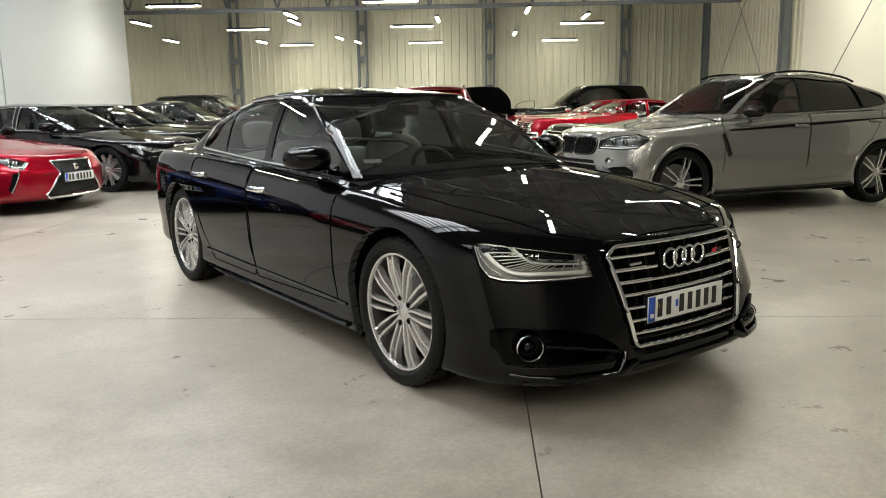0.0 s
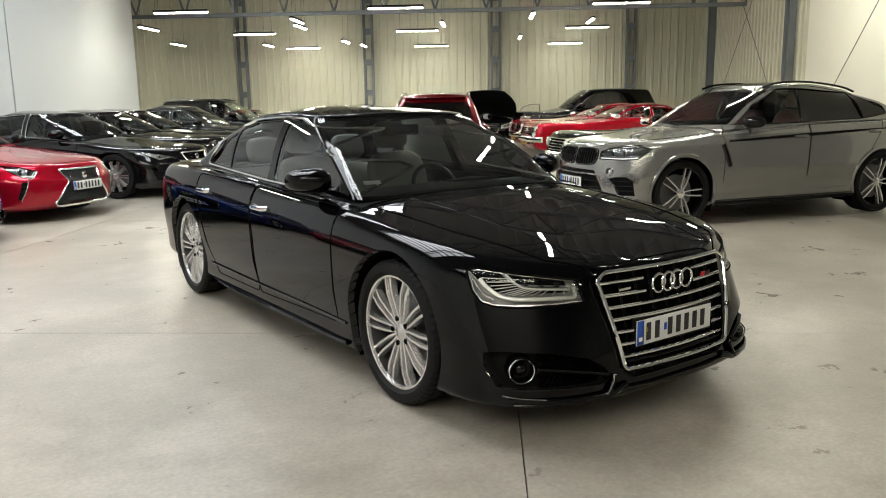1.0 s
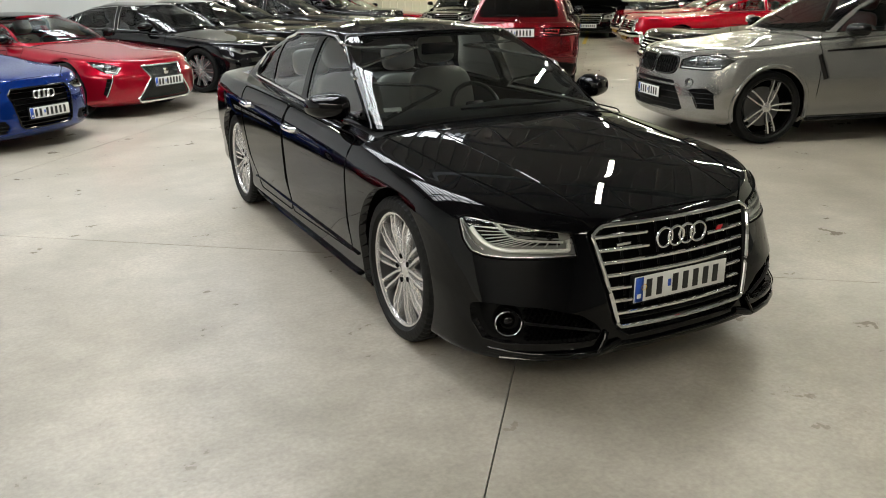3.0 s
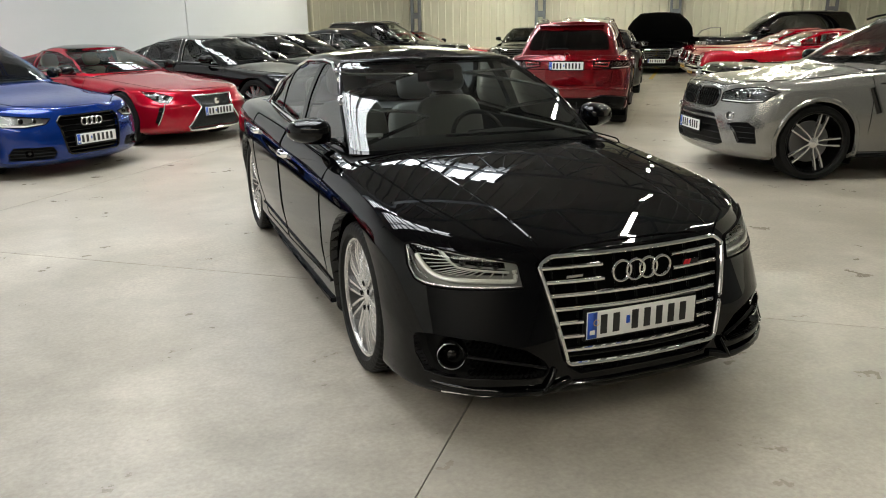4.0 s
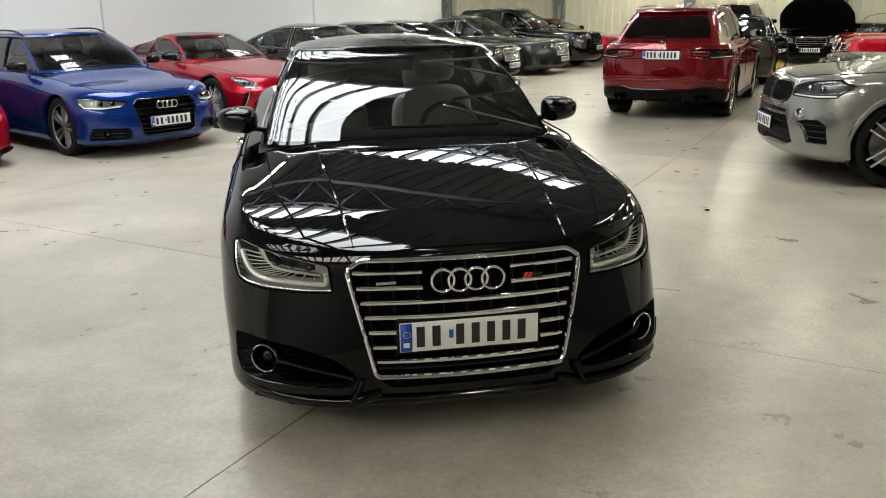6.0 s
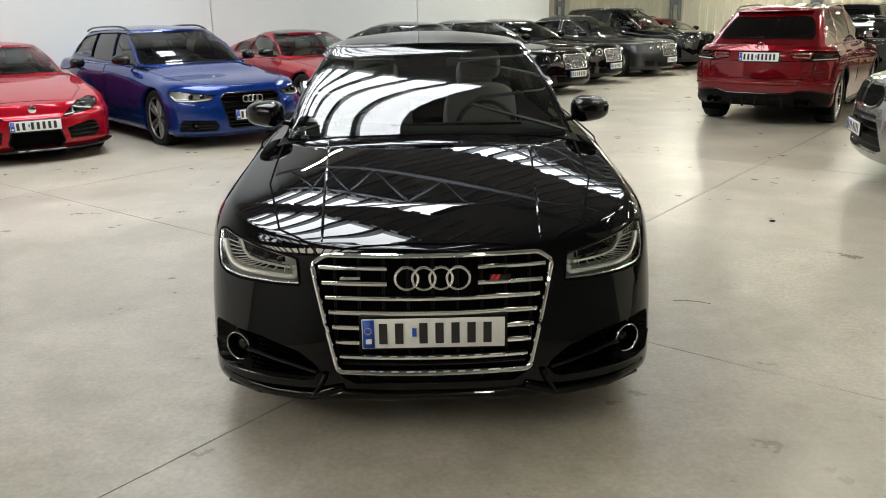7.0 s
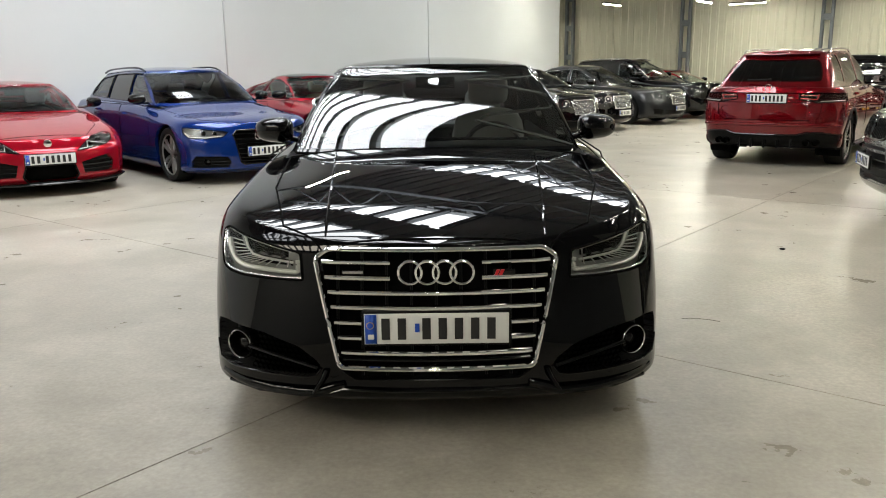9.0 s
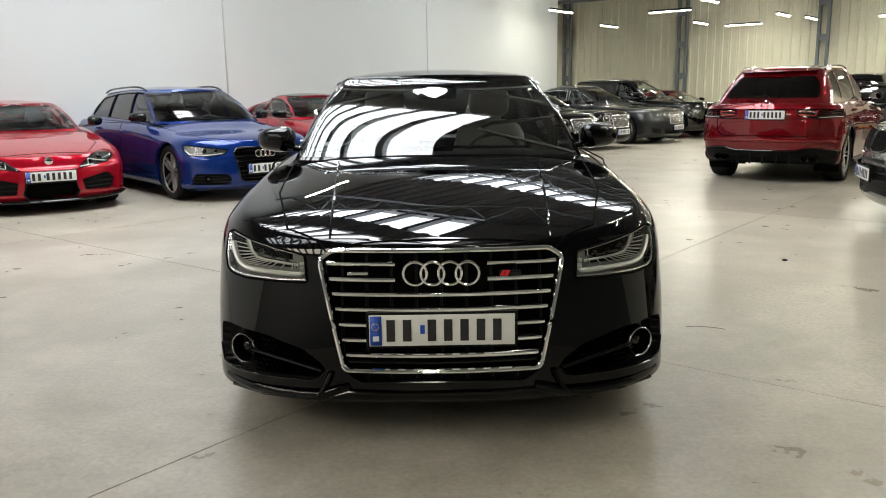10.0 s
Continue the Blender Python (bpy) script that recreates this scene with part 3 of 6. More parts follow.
def plans(c):
    """The body's and the cabin's plan outlines from a car's main sizes. Front is -y, the middle of the wheelbase is y = 0."""
    F, R, W = c["front"], c["rear"], c["width"] / 2
    lf, lr, n = c.get("lf", 0.7), c.get("lr", 0.6), c.get("n", 2.0)
    ax = c["wb"] / 2
    zn, zh, zb, zt = c["nose"], c["hood"], c["belt"], c["tail"]
    cow = c["cowl"]
    g = c.get("ground", 0.17)
    nz = c.get("nose_z", [0.0, 0.6, 0.95, 1.0, 0.95, 0.8])
    fz = lambda k: [(-ax, W * k), (0, W * (k - 0.012)), (ax, W * k)]
    lines = [
        dict(F=F + 0.12, R=R - 0.12, lf=lf * 0.85, lr=lr, w=fz(0.90), z=[(F, g), (-ax, g - 0.01), (ax, g), (R, g + 0.07)], n=n),
        dict(F=F + 0.025, R=R - 0.03, lf=lf * 0.85, lr=lr, w=fz(0.972), z=[(F, g + 0.05), (-ax, g + 0.05), (ax, g + 0.06), (R, g + 0.14)], n=n),
        dict(F=F, R=R - 0.01, lf=lf * 0.86, lr=lr, w=fz(0.965), z=[(F, g + 0.18), (0, g + 0.17), (R, g + 0.26)], n=n),
        dict(F=F + 0.01, R=R, lf=lf * 0.93, lr=lr, w=fz(0.995), z=[(F, g + 0.37), (0, 0.5 * (g + zb) - 0.02), (R, 0.5 * (g + zt))], n=n),
        dict(F=F + 0.05, R=R - 0.02, lf=lf, lr=lr, w=fz(0.985), z=[(F, zn - 0.10), (-ax, zh - 0.17), (0, zb - 0.16), (R, zt - 0.18)], n=n),
        dict(F=F + 0.08, R=R - 0.04, lf=lf, lr=lr, w=[(-ax, W * 0.955), (cow, W * 0.955), (ax, W * 0.955)], z=[(F, zn - 0.035), (F + 0.4, zn + 0.02), (-ax, zh - 0.10), (0, zb - 0.075), (R, zt - 0.07)], n=n),
        dict(F=F + 0.10, R=R - 0.07, lf=lf, lr=lr, w=[(-ax, W * 0.88), (cow, W * 0.90), (ax, W * 0.905)], z=[(F, zn), (F + 0.4, zn + 0.06), (-ax, zh - 0.045), (0, zb), (R - 0.1, zt)], n=n),
    ]
    centre = [(F, zn), (F + 0.3, zn + 0.075), (-ax, zh), (cow, c["cowl_z"]), (c["deck"], c.get("deck_z", zt + 0.03)), (R - 0.1, zt + 0.015), (R, zt)]
    wb_, wr = c["belt_w"], c["roof_w"]
    rf, rr, dk = c["roof_f"], c["roof_r"], c["deck"]
    zr, zre = c["roof"], c["roof"] - c.get("crown", 0.08)
    gn = c.get("gn", 2.3)
    mid = lambda a, b, t: a + (b - a) * t
    gl = [
        dict(F=cow, R=dk, lf=c.get("glf", 0.30), lr=c.get("glr", 0.35), n=gn, n2=3.0, w=[(cow, wb_ * 0.97), (0, wb_), (dk, wb_ * c.get("taper", 0.92))], z=[(cow, c["cowl_z"] - 0.02), (0, zb - 0.01), (dk, c.get("glass_r", zt) + 0.0)]),
        dict(F=mid(cow, rf, 0.52) - 0.02, R=mid(dk, rr, 0.5) + 0.02, lf=c.get("glf", 0.30) * 0.9, lr=0.3, n=gn, n2=3.0, w=[(cow, mid(wb_, wr, 0.44) * 0.975), (0, mid(wb_, wr, 0.44)), (dk, mid(wb_, wr, 0.46) * c.get("taper", 0.92))], z=[(cow, mid(c["cowl_z"], zre, 0.52)), (0, mid(zb, zre, 0.55)), (dk, mid(c.get("glass_r", zt), zre, 0.52))]),
        dict(F=rf - 0.03, R=rr + 0.03, lf=c.get("glf", 0.30) * 0.72, lr=0.22, n=gn, n2=3.0, w=[(rf, wr * 1.02), (0.3, wr * 1.03), (rr, wr * 0.95)], z=[(rf, zre - 0.035), (0.4, zre - 0.02), (rr, zre - 0.04 - c.get("drop", 0.0))]),
        dict(F=rf + 0.02, R=rr - 0.02, lf=c.get("glf", 0.30) * 0.72, lr=0.22, n=gn, n2=3.0, w=[(rf, wr * 0.96), (0.3, wr * 0.97), (rr, wr * 0.90)], z=[(rf, zre), (0.4, zre + 0.02), (rr, zre - 0.01 - c.get("drop", 0.0))]),
    ]
    roof = [(rf, zre + 0.01), (rf + 0.45, zr - 0.012), (c.get("peak", rf + 0.8), zr), (rr - 0.3, zr - 0.03 - c.get("drop", 0.0) * 0.6), (rr, zre + 0.012 - c.get("drop", 0.0))]
    return lines, centre, gl, roof


def wheel_parts(parent, x, y, r, width, side, style):
    """A wheel at the axle, its outer face towards side."""
    w = new("wheel")
    w.parent = parent
    w.matrix_basis = Matrix.Translation((x, y, r)) @ Matrix.Rotation(0 if side > 0 else math.pi, 4, "Z")
    rr = r * style.get("rim", 0.74)
    hw = width / 2
    tyre = [(hw * 0.80, rr * 0.985), (hw * 0.98, rr * 1.05), (hw * 1.0, (rr + r) / 2), (hw * 0.93, r * 0.965), (hw * 0.78, r * 0.992), (0, r), (-hw * 0.78, r * 0.992), (-hw * 0.95, r * 0.96), (-hw, (rr + r) / 2), (-hw * 0.8, rr)]
    if style.get("tread"):
        gr = [(0.80, 0.0), (0.62, 0.0), (0.60, 0.008), (0.54, 0.008), (0.52, 0.0), (0.18, 0.0), (0.16, 0.008), (0.09, 0.008), (0.07, 0.0), (-0.07, 0.0), (-0.09, 0.008), (-0.16, 0.008), (-0.18, 0.0), (-0.52, 0.0), (-0.54, 0.008), (-0.60, 0.008), (-0.62, 0.0), (-0.80, 0.0)]
        tyre = tyre[:4] + [(hw * a, r * (0.992 + 0.008 * (1 - abs(a)) ** 0.5) - d) for a, d in gr] + tyre[7:]
        tb = lathe(tyre, 240)
        for v in tb.verts:
            rad = math.hypot(v.co.y, v.co.z)
            if rad > r * 0.955 and abs(v.co.x) > hw * 0.5:
                k = int(round(math.atan2(v.co.z, v.co.y) / (2 * math.pi) * 240)) % 4
                if k == 0:
                    v.co.y *= 1 - 0.006 / rad
                    v.co.z *= 1 - 0.006 / rad
        part("tyre", tb, M["tyre"], w, angle=30)
    else:
        part("tyre", lathe(tyre, style.get("seg", 48)), M["tyre"], w)
    rim = [(hw * 0.80, rr), (hw * 0.86, rr * 0.985), (hw * 0.84, rr * 0.950), (hw * 0.74, rr * 0.940)]
    if style.get("lip"):
        rim[2] = (hw * 0.84, rr * 0.962)
    # barrel coloured dark to stand for shade between the spokes
    part("rim_barrel", lathe([(hw * 0.74, rr * 0.940), (hw * 0.5, rr * 0.93), (-hw * 0.75, rr * 0.90), (-hw * 0.8, rr)], style.get("seg", 48)), style.get("barrel", M["dark_alloy"]), w)
    part("rim", lathe(rim, style.get("seg", 48)), style.get("rim_metal", style["metal"]), w)
    part("brake_disc", lathe([(hw * 0.05, 0.02), (hw * 0.05, rr * 0.68), (-hw * 0.10, rr * 0.68), (-hw * 0.10, 0.02)], 32), M["steel_disc"], w)
    part("hub_back", lathe([(-hw * 0.2, 0.001), (-hw * 0.2, rr * 0.93)], 24), M["dark"], w)
    n, twin = style["spokes"], style.get("twin", 0.0)
    depth = style.get("dish", 0.10)
    for i in range(n):
        for k in ((-1, 1) if twin else (0,)):
            bm = bmesh.new()
            t0 = 2 * math.pi * i / n
            prof = []
            for f in (0.10, 0.35, 0.7, 0.96):
                rad = rr * f
                ang = t0 + k * (twin * (0.55 + 0.45 * f)) / max(f, 0.25) * style.get("fan", 0.5)
                xo = hw * (0.84 - depth * 4.0 * (1 - f) ** 1.5) - (0.012 if f > 0.9 else 0)
                half = style["thick"] * (0.75 + 0.4 * f)
                prof.append((rad, ang, xo, half))
            rows = []
            for rad, ang, xo, half in prof:
                c, s = math.cos(ang), math.sin(ang)
                row = []
                for off, dx in ((-half, -0.03), (-half * 0.55, 0.0), (half * 0.55, 0.0), (half, -0.03)):
                    row.append(bm.verts.new((xo + dx, rad * c - off * s, rad * s + off * c)))
                rows.append(row)
            for a, b in zip(rows, rows[1:]):
                for j in range(3):
                    bm.faces.new((a[j], b[j], b[j + 1], a[j + 1]))
            bmesh.ops.recalc_face_normals(bm, faces=bm.faces)
            if sum(f.normal.x for f in bm.faces) < 0:
                bmesh.ops.reverse_faces(bm, faces=bm.faces)
            part("spoke", bm, style["metal"], w, angle=25)
    xo = hw * (0.84 - depth * 3.6)
    if style.get("lugs"):
        for k in range(5):
            t = 2 * math.pi * (k + 0.5) / 5
            part("lug_hole", lathe([(xo + 0.004, 0.013), (xo + 0.010, 0.013), (xo + 0.010, 0.001)], 12), M["dark"], w, matrix=Matrix.Translation((0, rr * 0.225 * math.cos(t), rr * 0.225 * math.sin(t))))
    part("hub_cap", lathe([(xo - 0.02, rr * 0.17), (xo, rr * 0.165), (xo + 0.006, rr * 0.12), (xo + 0.012, 0.001)], 24), style["metal"], w)
    return w


def circle(cy, cz, r, n=28):
    return [(cy + r * math.cos(2 * math.pi * i / n), cz + r * math.sin(2 * math.pi * i / n)) for i in range(n)]


def curve1(pts, x):
    return float(slope_curve(pts, [x])[0])


def front_y(lines, x, z, rear=False):
    """How far forward (or back) the skin lies at a height z and a distance x from the middle."""
    rows = []
    for ln in lines:
        if rear:
            y2, n, l = ln["R"] - ln["lr"], ln.get("n2", 2.0), ln["lr"]
            w = curve1(ln["w"], y2)
            y = y2 + l * max(0.0, 1 - min(1, abs(x) / w) ** n) ** (1 / n)
        else:
            y1, n, l = ln["F"] + ln["lf"], ln.get("n", 2.0), ln["lf"]
            w = curve1(ln["w"], y1)
            y = y1 - l * max(0.0, 1 - min(1, abs(x) / w) ** n) ** (1 / n)
        rows.append((curve1(ln["z"], y), y))
    rows.sort()
    keep = [rows[0]]
    for p in rows[1:]:
        if p[0] > keep[-1][0] + 1e-3:
            keep.append(p)
    return curve1(keep, z)


def side_x(lines, y, z):
    rows = []
    for ln in lines:
        y1, y2, n, n2 = ln["F"] + ln["lf"], ln["R"] - ln["lr"], ln.get("n", 2.0), ln.get("n2", 2.0)
        if y < y1:
            x = curve1(ln["w"], y1) * max(0.0, 1 - min(1.0, (y1 - y) / ln["lf"]) ** n) ** (1 / n)
        elif y > y2:
            x = curve1(ln["w"], y2) * max(0.0, 1 - min(1.0, (y - y2) / ln["lr"]) ** n2) ** (1 / n2)
        else:
            x = curve1(ln["w"], y)
        rows.append((curve1(ln["z"], y), x))
    rows.sort()
    keep = [rows[0]]
    for p in rows[1:]:
        if p[0] > keep[-1][0] + 1e-3:
            keep.append(p)
    return curve1(keep, z)


def dense(poly, step=0.03, closed=True):
    out = []
    n = len(poly)
    for i in range(n if closed else n - 1):
        a, b = Vector(poly[i]), Vector(poly[(i + 1) % n])
        k = max(1, int((b - a).length / step))
        out += [a + (b - a) * (t / k) for t in range(k)]
    if not closed:
        out.append(Vector(poly[-1]))
    return out


def rounded(poly, r=0.02, seg=4):
    """A polygon with its corners cut round."""
    out = []
    n = len(poly)
    for i in range(n):
        p, a, b = Vector(poly[i]), Vector(poly[i - 1]), Vector(poly[(i + 1) % n])
        da, db = (a - p), (b - p)
        d = min(r, da.length * 0.45, db.length * 0.45)
        q0, q1 = p + da.normalized() * d, p + db.normalized() * d
        for k in range(seg + 1):
            t = k / seg
            out.append(tuple((1 - t) ** 2 * q0 + 2 * t * (1 - t) * p + t * t * q1))
    return out


class Front:
    """Lays shapes given as seen from the front (or the rear) on a car's skin."""

    def __init__(self, c, root, bm, lines, rear=False):
        self.c, self.root, self.bm, self.lines, self.rear = c, root, bm, lines, rear
        self.sign = 1 if rear else -1

    def at(self, p, off=0.0):
        return Vector((p[0], front_y(self.lines, p[0], p[1], self.rear) + self.sign * off, p[1]))

    def want(self, f):
        return f.normal.y * self.sign > 0.05 and f.calc_center_median().y * self.sign > 0.5

    def faces(self, poly):
        return cut(self.bm, poly, (0, 2), self.want)

    def wire(self, name, poly, r, material, off=0.004, closed=True, flat=1.0, label="", parent=None):
        return part(name, sweep([self.at(p, off) for p in dense(poly, 0.03, closed)], r, 8, closed, flat), material, parent or self.root, label)

    def recess(self, name, poly, material, depth, keep_name=None):
        """An opening with a floor set back by depth and its side walls."""
        fs = self.faces(poly)
        if not fs:
            return None
        inner = lift(self.bm, fs, 0.0, -depth)
        turn_in(inner, -depth)
        return part(name, inner, material, self.root)

    def lamp(self, poly, depth, inner_material, bars=(), bar_material=None, name="headlight"):
        """A lamp: clear lens flush with the skin, a housing behind it, light bars in it."""
        fs = self.faces(poly)
        if not fs:
            return None
        lens = lift(self.bm, fs, 0.0, 0.0)
        hb = lens.copy()
        lay = hb.verts.layers.float_vector["nrm"]
        for v in hb.verts:
            v.co -= v[lay].normalized() * depth
        house = None
        bits = []
        for bar in bars:
            bf = cut(hb, bar, (0, 2))
            if bf:
                bits.append(lift(hb, bf, -0.012, 0.014))
        turn_in(hb, -depth)
        house = part(name, hb, inner_material, self.root)
        for b in bits:
            part("light_bar", b, bar_material or M["led_bar"], house)
        part("lens", lens, M["lens"], house, "clear plastic lens")
        return house

    def panel(self, name, poly, material=None, lip=0.012, push=0.0, label=""):
        fs = self.faces(poly)
        if fs:
            part(name, lift(self.bm, fs, lip, push), material or M[self.c["paint"]], self.root, label)


def plate(parent, origin, turn, n1, n2, yellow=False, w=0.52, h=0.114, tilt=0.0):
    """A number plate facing -y when turn is 0, its characters as plain bars."""
    m = Matrix.Translation(origin) @ Matrix.Rotation(radians(turn), 4, "Z") @ Matrix.Rotation(radians(tilt), 4, "X")
    holder = part("plate_holder", boxm((-w / 2 - 0.008, -0.006, -h / 2 - 0.010), (w / 2 + 0.008, 0.014, h / 2 + 0.008), 0.004), M["plastic"], parent, matrix=m)
    part("number_plate", boxm((-w / 2, -0.010, -h / 2), (w / 2, -0.0062, h / 2), 0.0015), M["plate_yellow"] if yellow else M["plate"], holder)
    x = -w / 2 + 0.062
    if not yellow:
        part("country_band", boxm((-w / 2 + 0.003, -0.0122, -h / 2 + 0.003), (-w / 2 + 0.045, -0.0102, h / 2 - 0.003)), M["plate_blue"], holder)
        part("band_mark", boxm((-w / 2 + 0.013, -0.0135, -h * 0.33), (-w / 2 + 0.035, -0.0123, -h * 0.17)), M["plate"], holder, smooth=False)
        part("band_mark", lathe([(-0.0136, 0.0115), (-0.0124, 0.0125), (-0.0136, 0.0135)], 20, "Z"), M["plate_yellow"], holder, matrix=Matrix.Translation((-w / 2 + 0.024, -0.0265, h * 0.2)) @ Matrix.Rotation(-math.pi / 2, 4, "X"))
    total = n1 + n2
    pitch = (w - 0.062 - 0.02 - 0.03) / total
    for i in range(total):
        x0 = x + pitch * i + (0.03 if i >= n1 else 0)
        part("character_bar", boxm((x0, -0.0125, -h * 0.35), (x0 + pitch * 0.52, -0.0105, h * 0.35), 0.0), M["ink"], holder, smooth=False)
    if n1 and not yellow:
        xs = x + pitch * n1 + 0.004
        part("sticker", boxm((xs, -0.0125, -0.012), (xs + 0.016, -0.0105, 0.020)), M["plate_blue"], holder, smooth=False)
    return holder


def wing_mirror(parent, sg, x, y, z, size, material, glassy=True):
    """A door mirror: a rounded shell, tapered outwards, on a short arm."""
    bm = bmesh.new()
    bmesh.ops.create_uvsphere(bm, u_segments=28, v_segments=16, radius=1.0)
    w, d, h = size
    for v in bm.verts:
        p = v.co.copy()
        sp = lambda a, e: math.copysign(abs(a) ** e, a)
        px, py, pz = sp(p.x, 0.72), sp(p.y, 0.8), sp(p.z, 0.72)
        py = py * (1.0 if p.y < 0 else 0.28)
        taper = 1 - 0.14 * px
        v.co = Vector((sg * px * w / 2, py * d * (1 - 0.18 * px) + 0.03 * px, pz * h / 2 * taper))
    if sg < 0:
        bmesh.ops.reverse_faces(bm, faces=bm.faces)
    mir = part("wing_mirror", bm, material, parent, matrix=Matrix.Translation((sg * x, y, z)))
    arm = sweep([(0, 0.01, -h * 0.30), (-sg * w * 0.42, 0.02, -h * 0.40), (-sg * (w * 0.62), 0.03, -h * 0.46), (-sg * (w * 0.62 + 0.08), 0.03, -h * 0.46)], 0.022, 10, False, 0.7)
    part("arm", arm, M["gloss_black"], mir)
    g = bmesh.new()
    bmesh.ops.create_circle(g, cap_ends=True, segments=28, radius=1.0)
    for v in g.verts:
        sp = lambda a, e: math.copysign(abs(a) ** e, a)
        v.co = Vector((sp(v.co.x, 0.7) * w * 0.40, d * 0.285, sp(v.co.y, 0.7) * h * 0.38))
    part("mirror_glass", g, M["chrome"], mir)
    return mir


def seat(parent, x, y, z, material, rear=False):
    """A car seat: cushion, back and head restraint."""
    base = new("seat")
    base.parent = parent
    base.matrix_basis = Matrix.Translation((x, y, z))

    def pad(name, lo, hi, bend, m):
        bm = boxm(lo, hi)
        bmesh.ops.subdivide_edges(bm, edges=bm.edges, cuts=6, use_grid_fill=True)
        lo, hi = Vector(lo), Vector(hi)
        mid, half = (lo + hi) / 2, (hi - lo) / 2
        for v in bm.verts:
            u = Vector([(v.co[i] - mid[i]) / half[i] for i in range(3)])
            n = (abs(u.x) ** 4 + abs(u.y) ** 4 + abs(u.z) ** 4) ** 0.25
            u = u / max(n, 1e-3)
            v.co = Vector([mid[i] + u[i] * half[i] for i in range(3)])
        bmesh.ops.transform(bm, matrix=bend, verts=bm.verts)
        part(name, bm, m, base)

    pad("cushion", (-0.26, -0.30, 0.0), (0.26, 0.25, 0.17), Matrix.Identity(4), material)
    lean = Matrix.Translation((0, 0.22, 0.10)) @ Matrix.Rotation(radians(-16), 4, "X")
    pad("backrest", (-0.25, -0.07, 0.0), (0.25, 0.07, 0.60), lean, material)
    pad("head_restraint", (-0.14, -0.045, 0.63), (0.14, 0.055, 0.83), lean, material)
    return base


def cabin(c, parent, z, material, wheel_side=1, dash_mat=None):
    """Dashboard, steering wheel, seats and floor of a car."""
    dash_mat = dash_mat or M["dark_leather"]
    w = c["belt_w"]
    y0 = c["cowl"]
    dz = c["cowl_z"]
    prof = [(y0 + 0.10, dz - 0.055), (y0 + 0.30, dz - 0.03), (y0 + 0.62, dz - 0.02), (y0 + 0.75, dz - 0.07), (y0 + 0.78, dz - 0.20), (y0 + 0.70, dz - 0.36)]
    bm = bmesh.new()
    xs = np.linspace(-w * 0.93, w * 0.93, 13)
    rows = [[bm.verts.new((x, p[0] - 0.10 * abs(x / w) ** 2, p[1] + (0.025 * math.exp(-((x - wheel_side * 0.37) / 0.16) ** 2) if i in (1, 2) else 0))) for x in xs] for i, p in enumerate(prof)]
    for a, b in zip(rows, rows[1:]):
        for i in range(12):
            bm.faces.new((a[i], a[i + 1], b[i + 1], b[i]))
    bmesh.ops.recalc_face_normals(bm, faces=bm.faces)
    part("dashboard", bm, dash_mat, parent)
    sw = new("steering_wheel")
    sw.parent = parent
    sw.matrix_basis = Matrix.Translation((wheel_side * 0.37, y0 + 0.98, dz - 0.11)) @ Matrix.Rotation(radians(64), 4, "X")
    part("wheel_rim", sweep([(0.185 * math.cos(t), 0.185 * math.sin(t), 0) for t in np.linspace(0, 2 * math.pi, 36, endpoint=False)], 0.016, 8, True, up=(0, 0, 1)), M["dark_leather"], sw)
    hub = boxm((-0.07, -0.07, -0.03), (0.07, 0.06, 0.015), 0.02)
    box(hub, (-0.18, -0.02, -0.012), (0.18, 0.02, 0.004), 0.004)
    part("wheel_hub", hub, M["dark_leather"], sw)
    for sg in (-1, 1):
        seat(parent, sg * 0.37, y0 + 1.16, z, material)
        if c.get("rear_seats", True):
            seat(parent, sg * 0.37, y0 + 1.83, z - 0.11, material)
    part("cabin_floor", boxm((-w * 0.95, y0 + 0.2, z - 0.06), (w * 0.95, c["deck"] - 0.1, z - 0.02)), M["dark"], parent)
    for sg in (-1, 1):
        part("door_lining", boxm((sg * w * 0.955 - 0.02, y0 + 0.5, z - 0.05), (sg * w * 0.955 + 0.02, c["deck"] - 0.4, c["belt"] - 0.01), 0.01), dash_mat, parent)
    part("parcel_shelf", boxm((-w * 0.85, c["deck"] - 0.62, c["belt"] - 0.05), (w * 0.85, c["deck"] - 0.1, c["belt"] - 0.02), 0.01), dash_mat, parent)
    part("rear_view_mirror", boxm((-0.12, c["roof_f"] - 0.02, c["roof"] - 0.20), (0.12, c["roof_f"] + 0.01, c["roof"] - 0.13), 0.012), M["gloss_black"], parent)


def window_trim(gl, poly, r, material, root, name="window_trim", off=0.004):
    for sg in (-1, 1):
        pts = []
        for p in dense(poly, 0.05):
            pts.append((sg * (side_x(gl, p[0], p[1]) + off), p[0], p[1]))
        part(name, sweep(pts, r, 6, True), material, root)


def over(c, x, y, off=0.0):
    """The point of a car's upper skin above (x, y)."""
    hit = c["_tree"].ray_cast(Vector((x, y, 3.0)), Vector((0, 0, -1)))[0]
    return hit + Vector((0, 0, off)) if hit else None


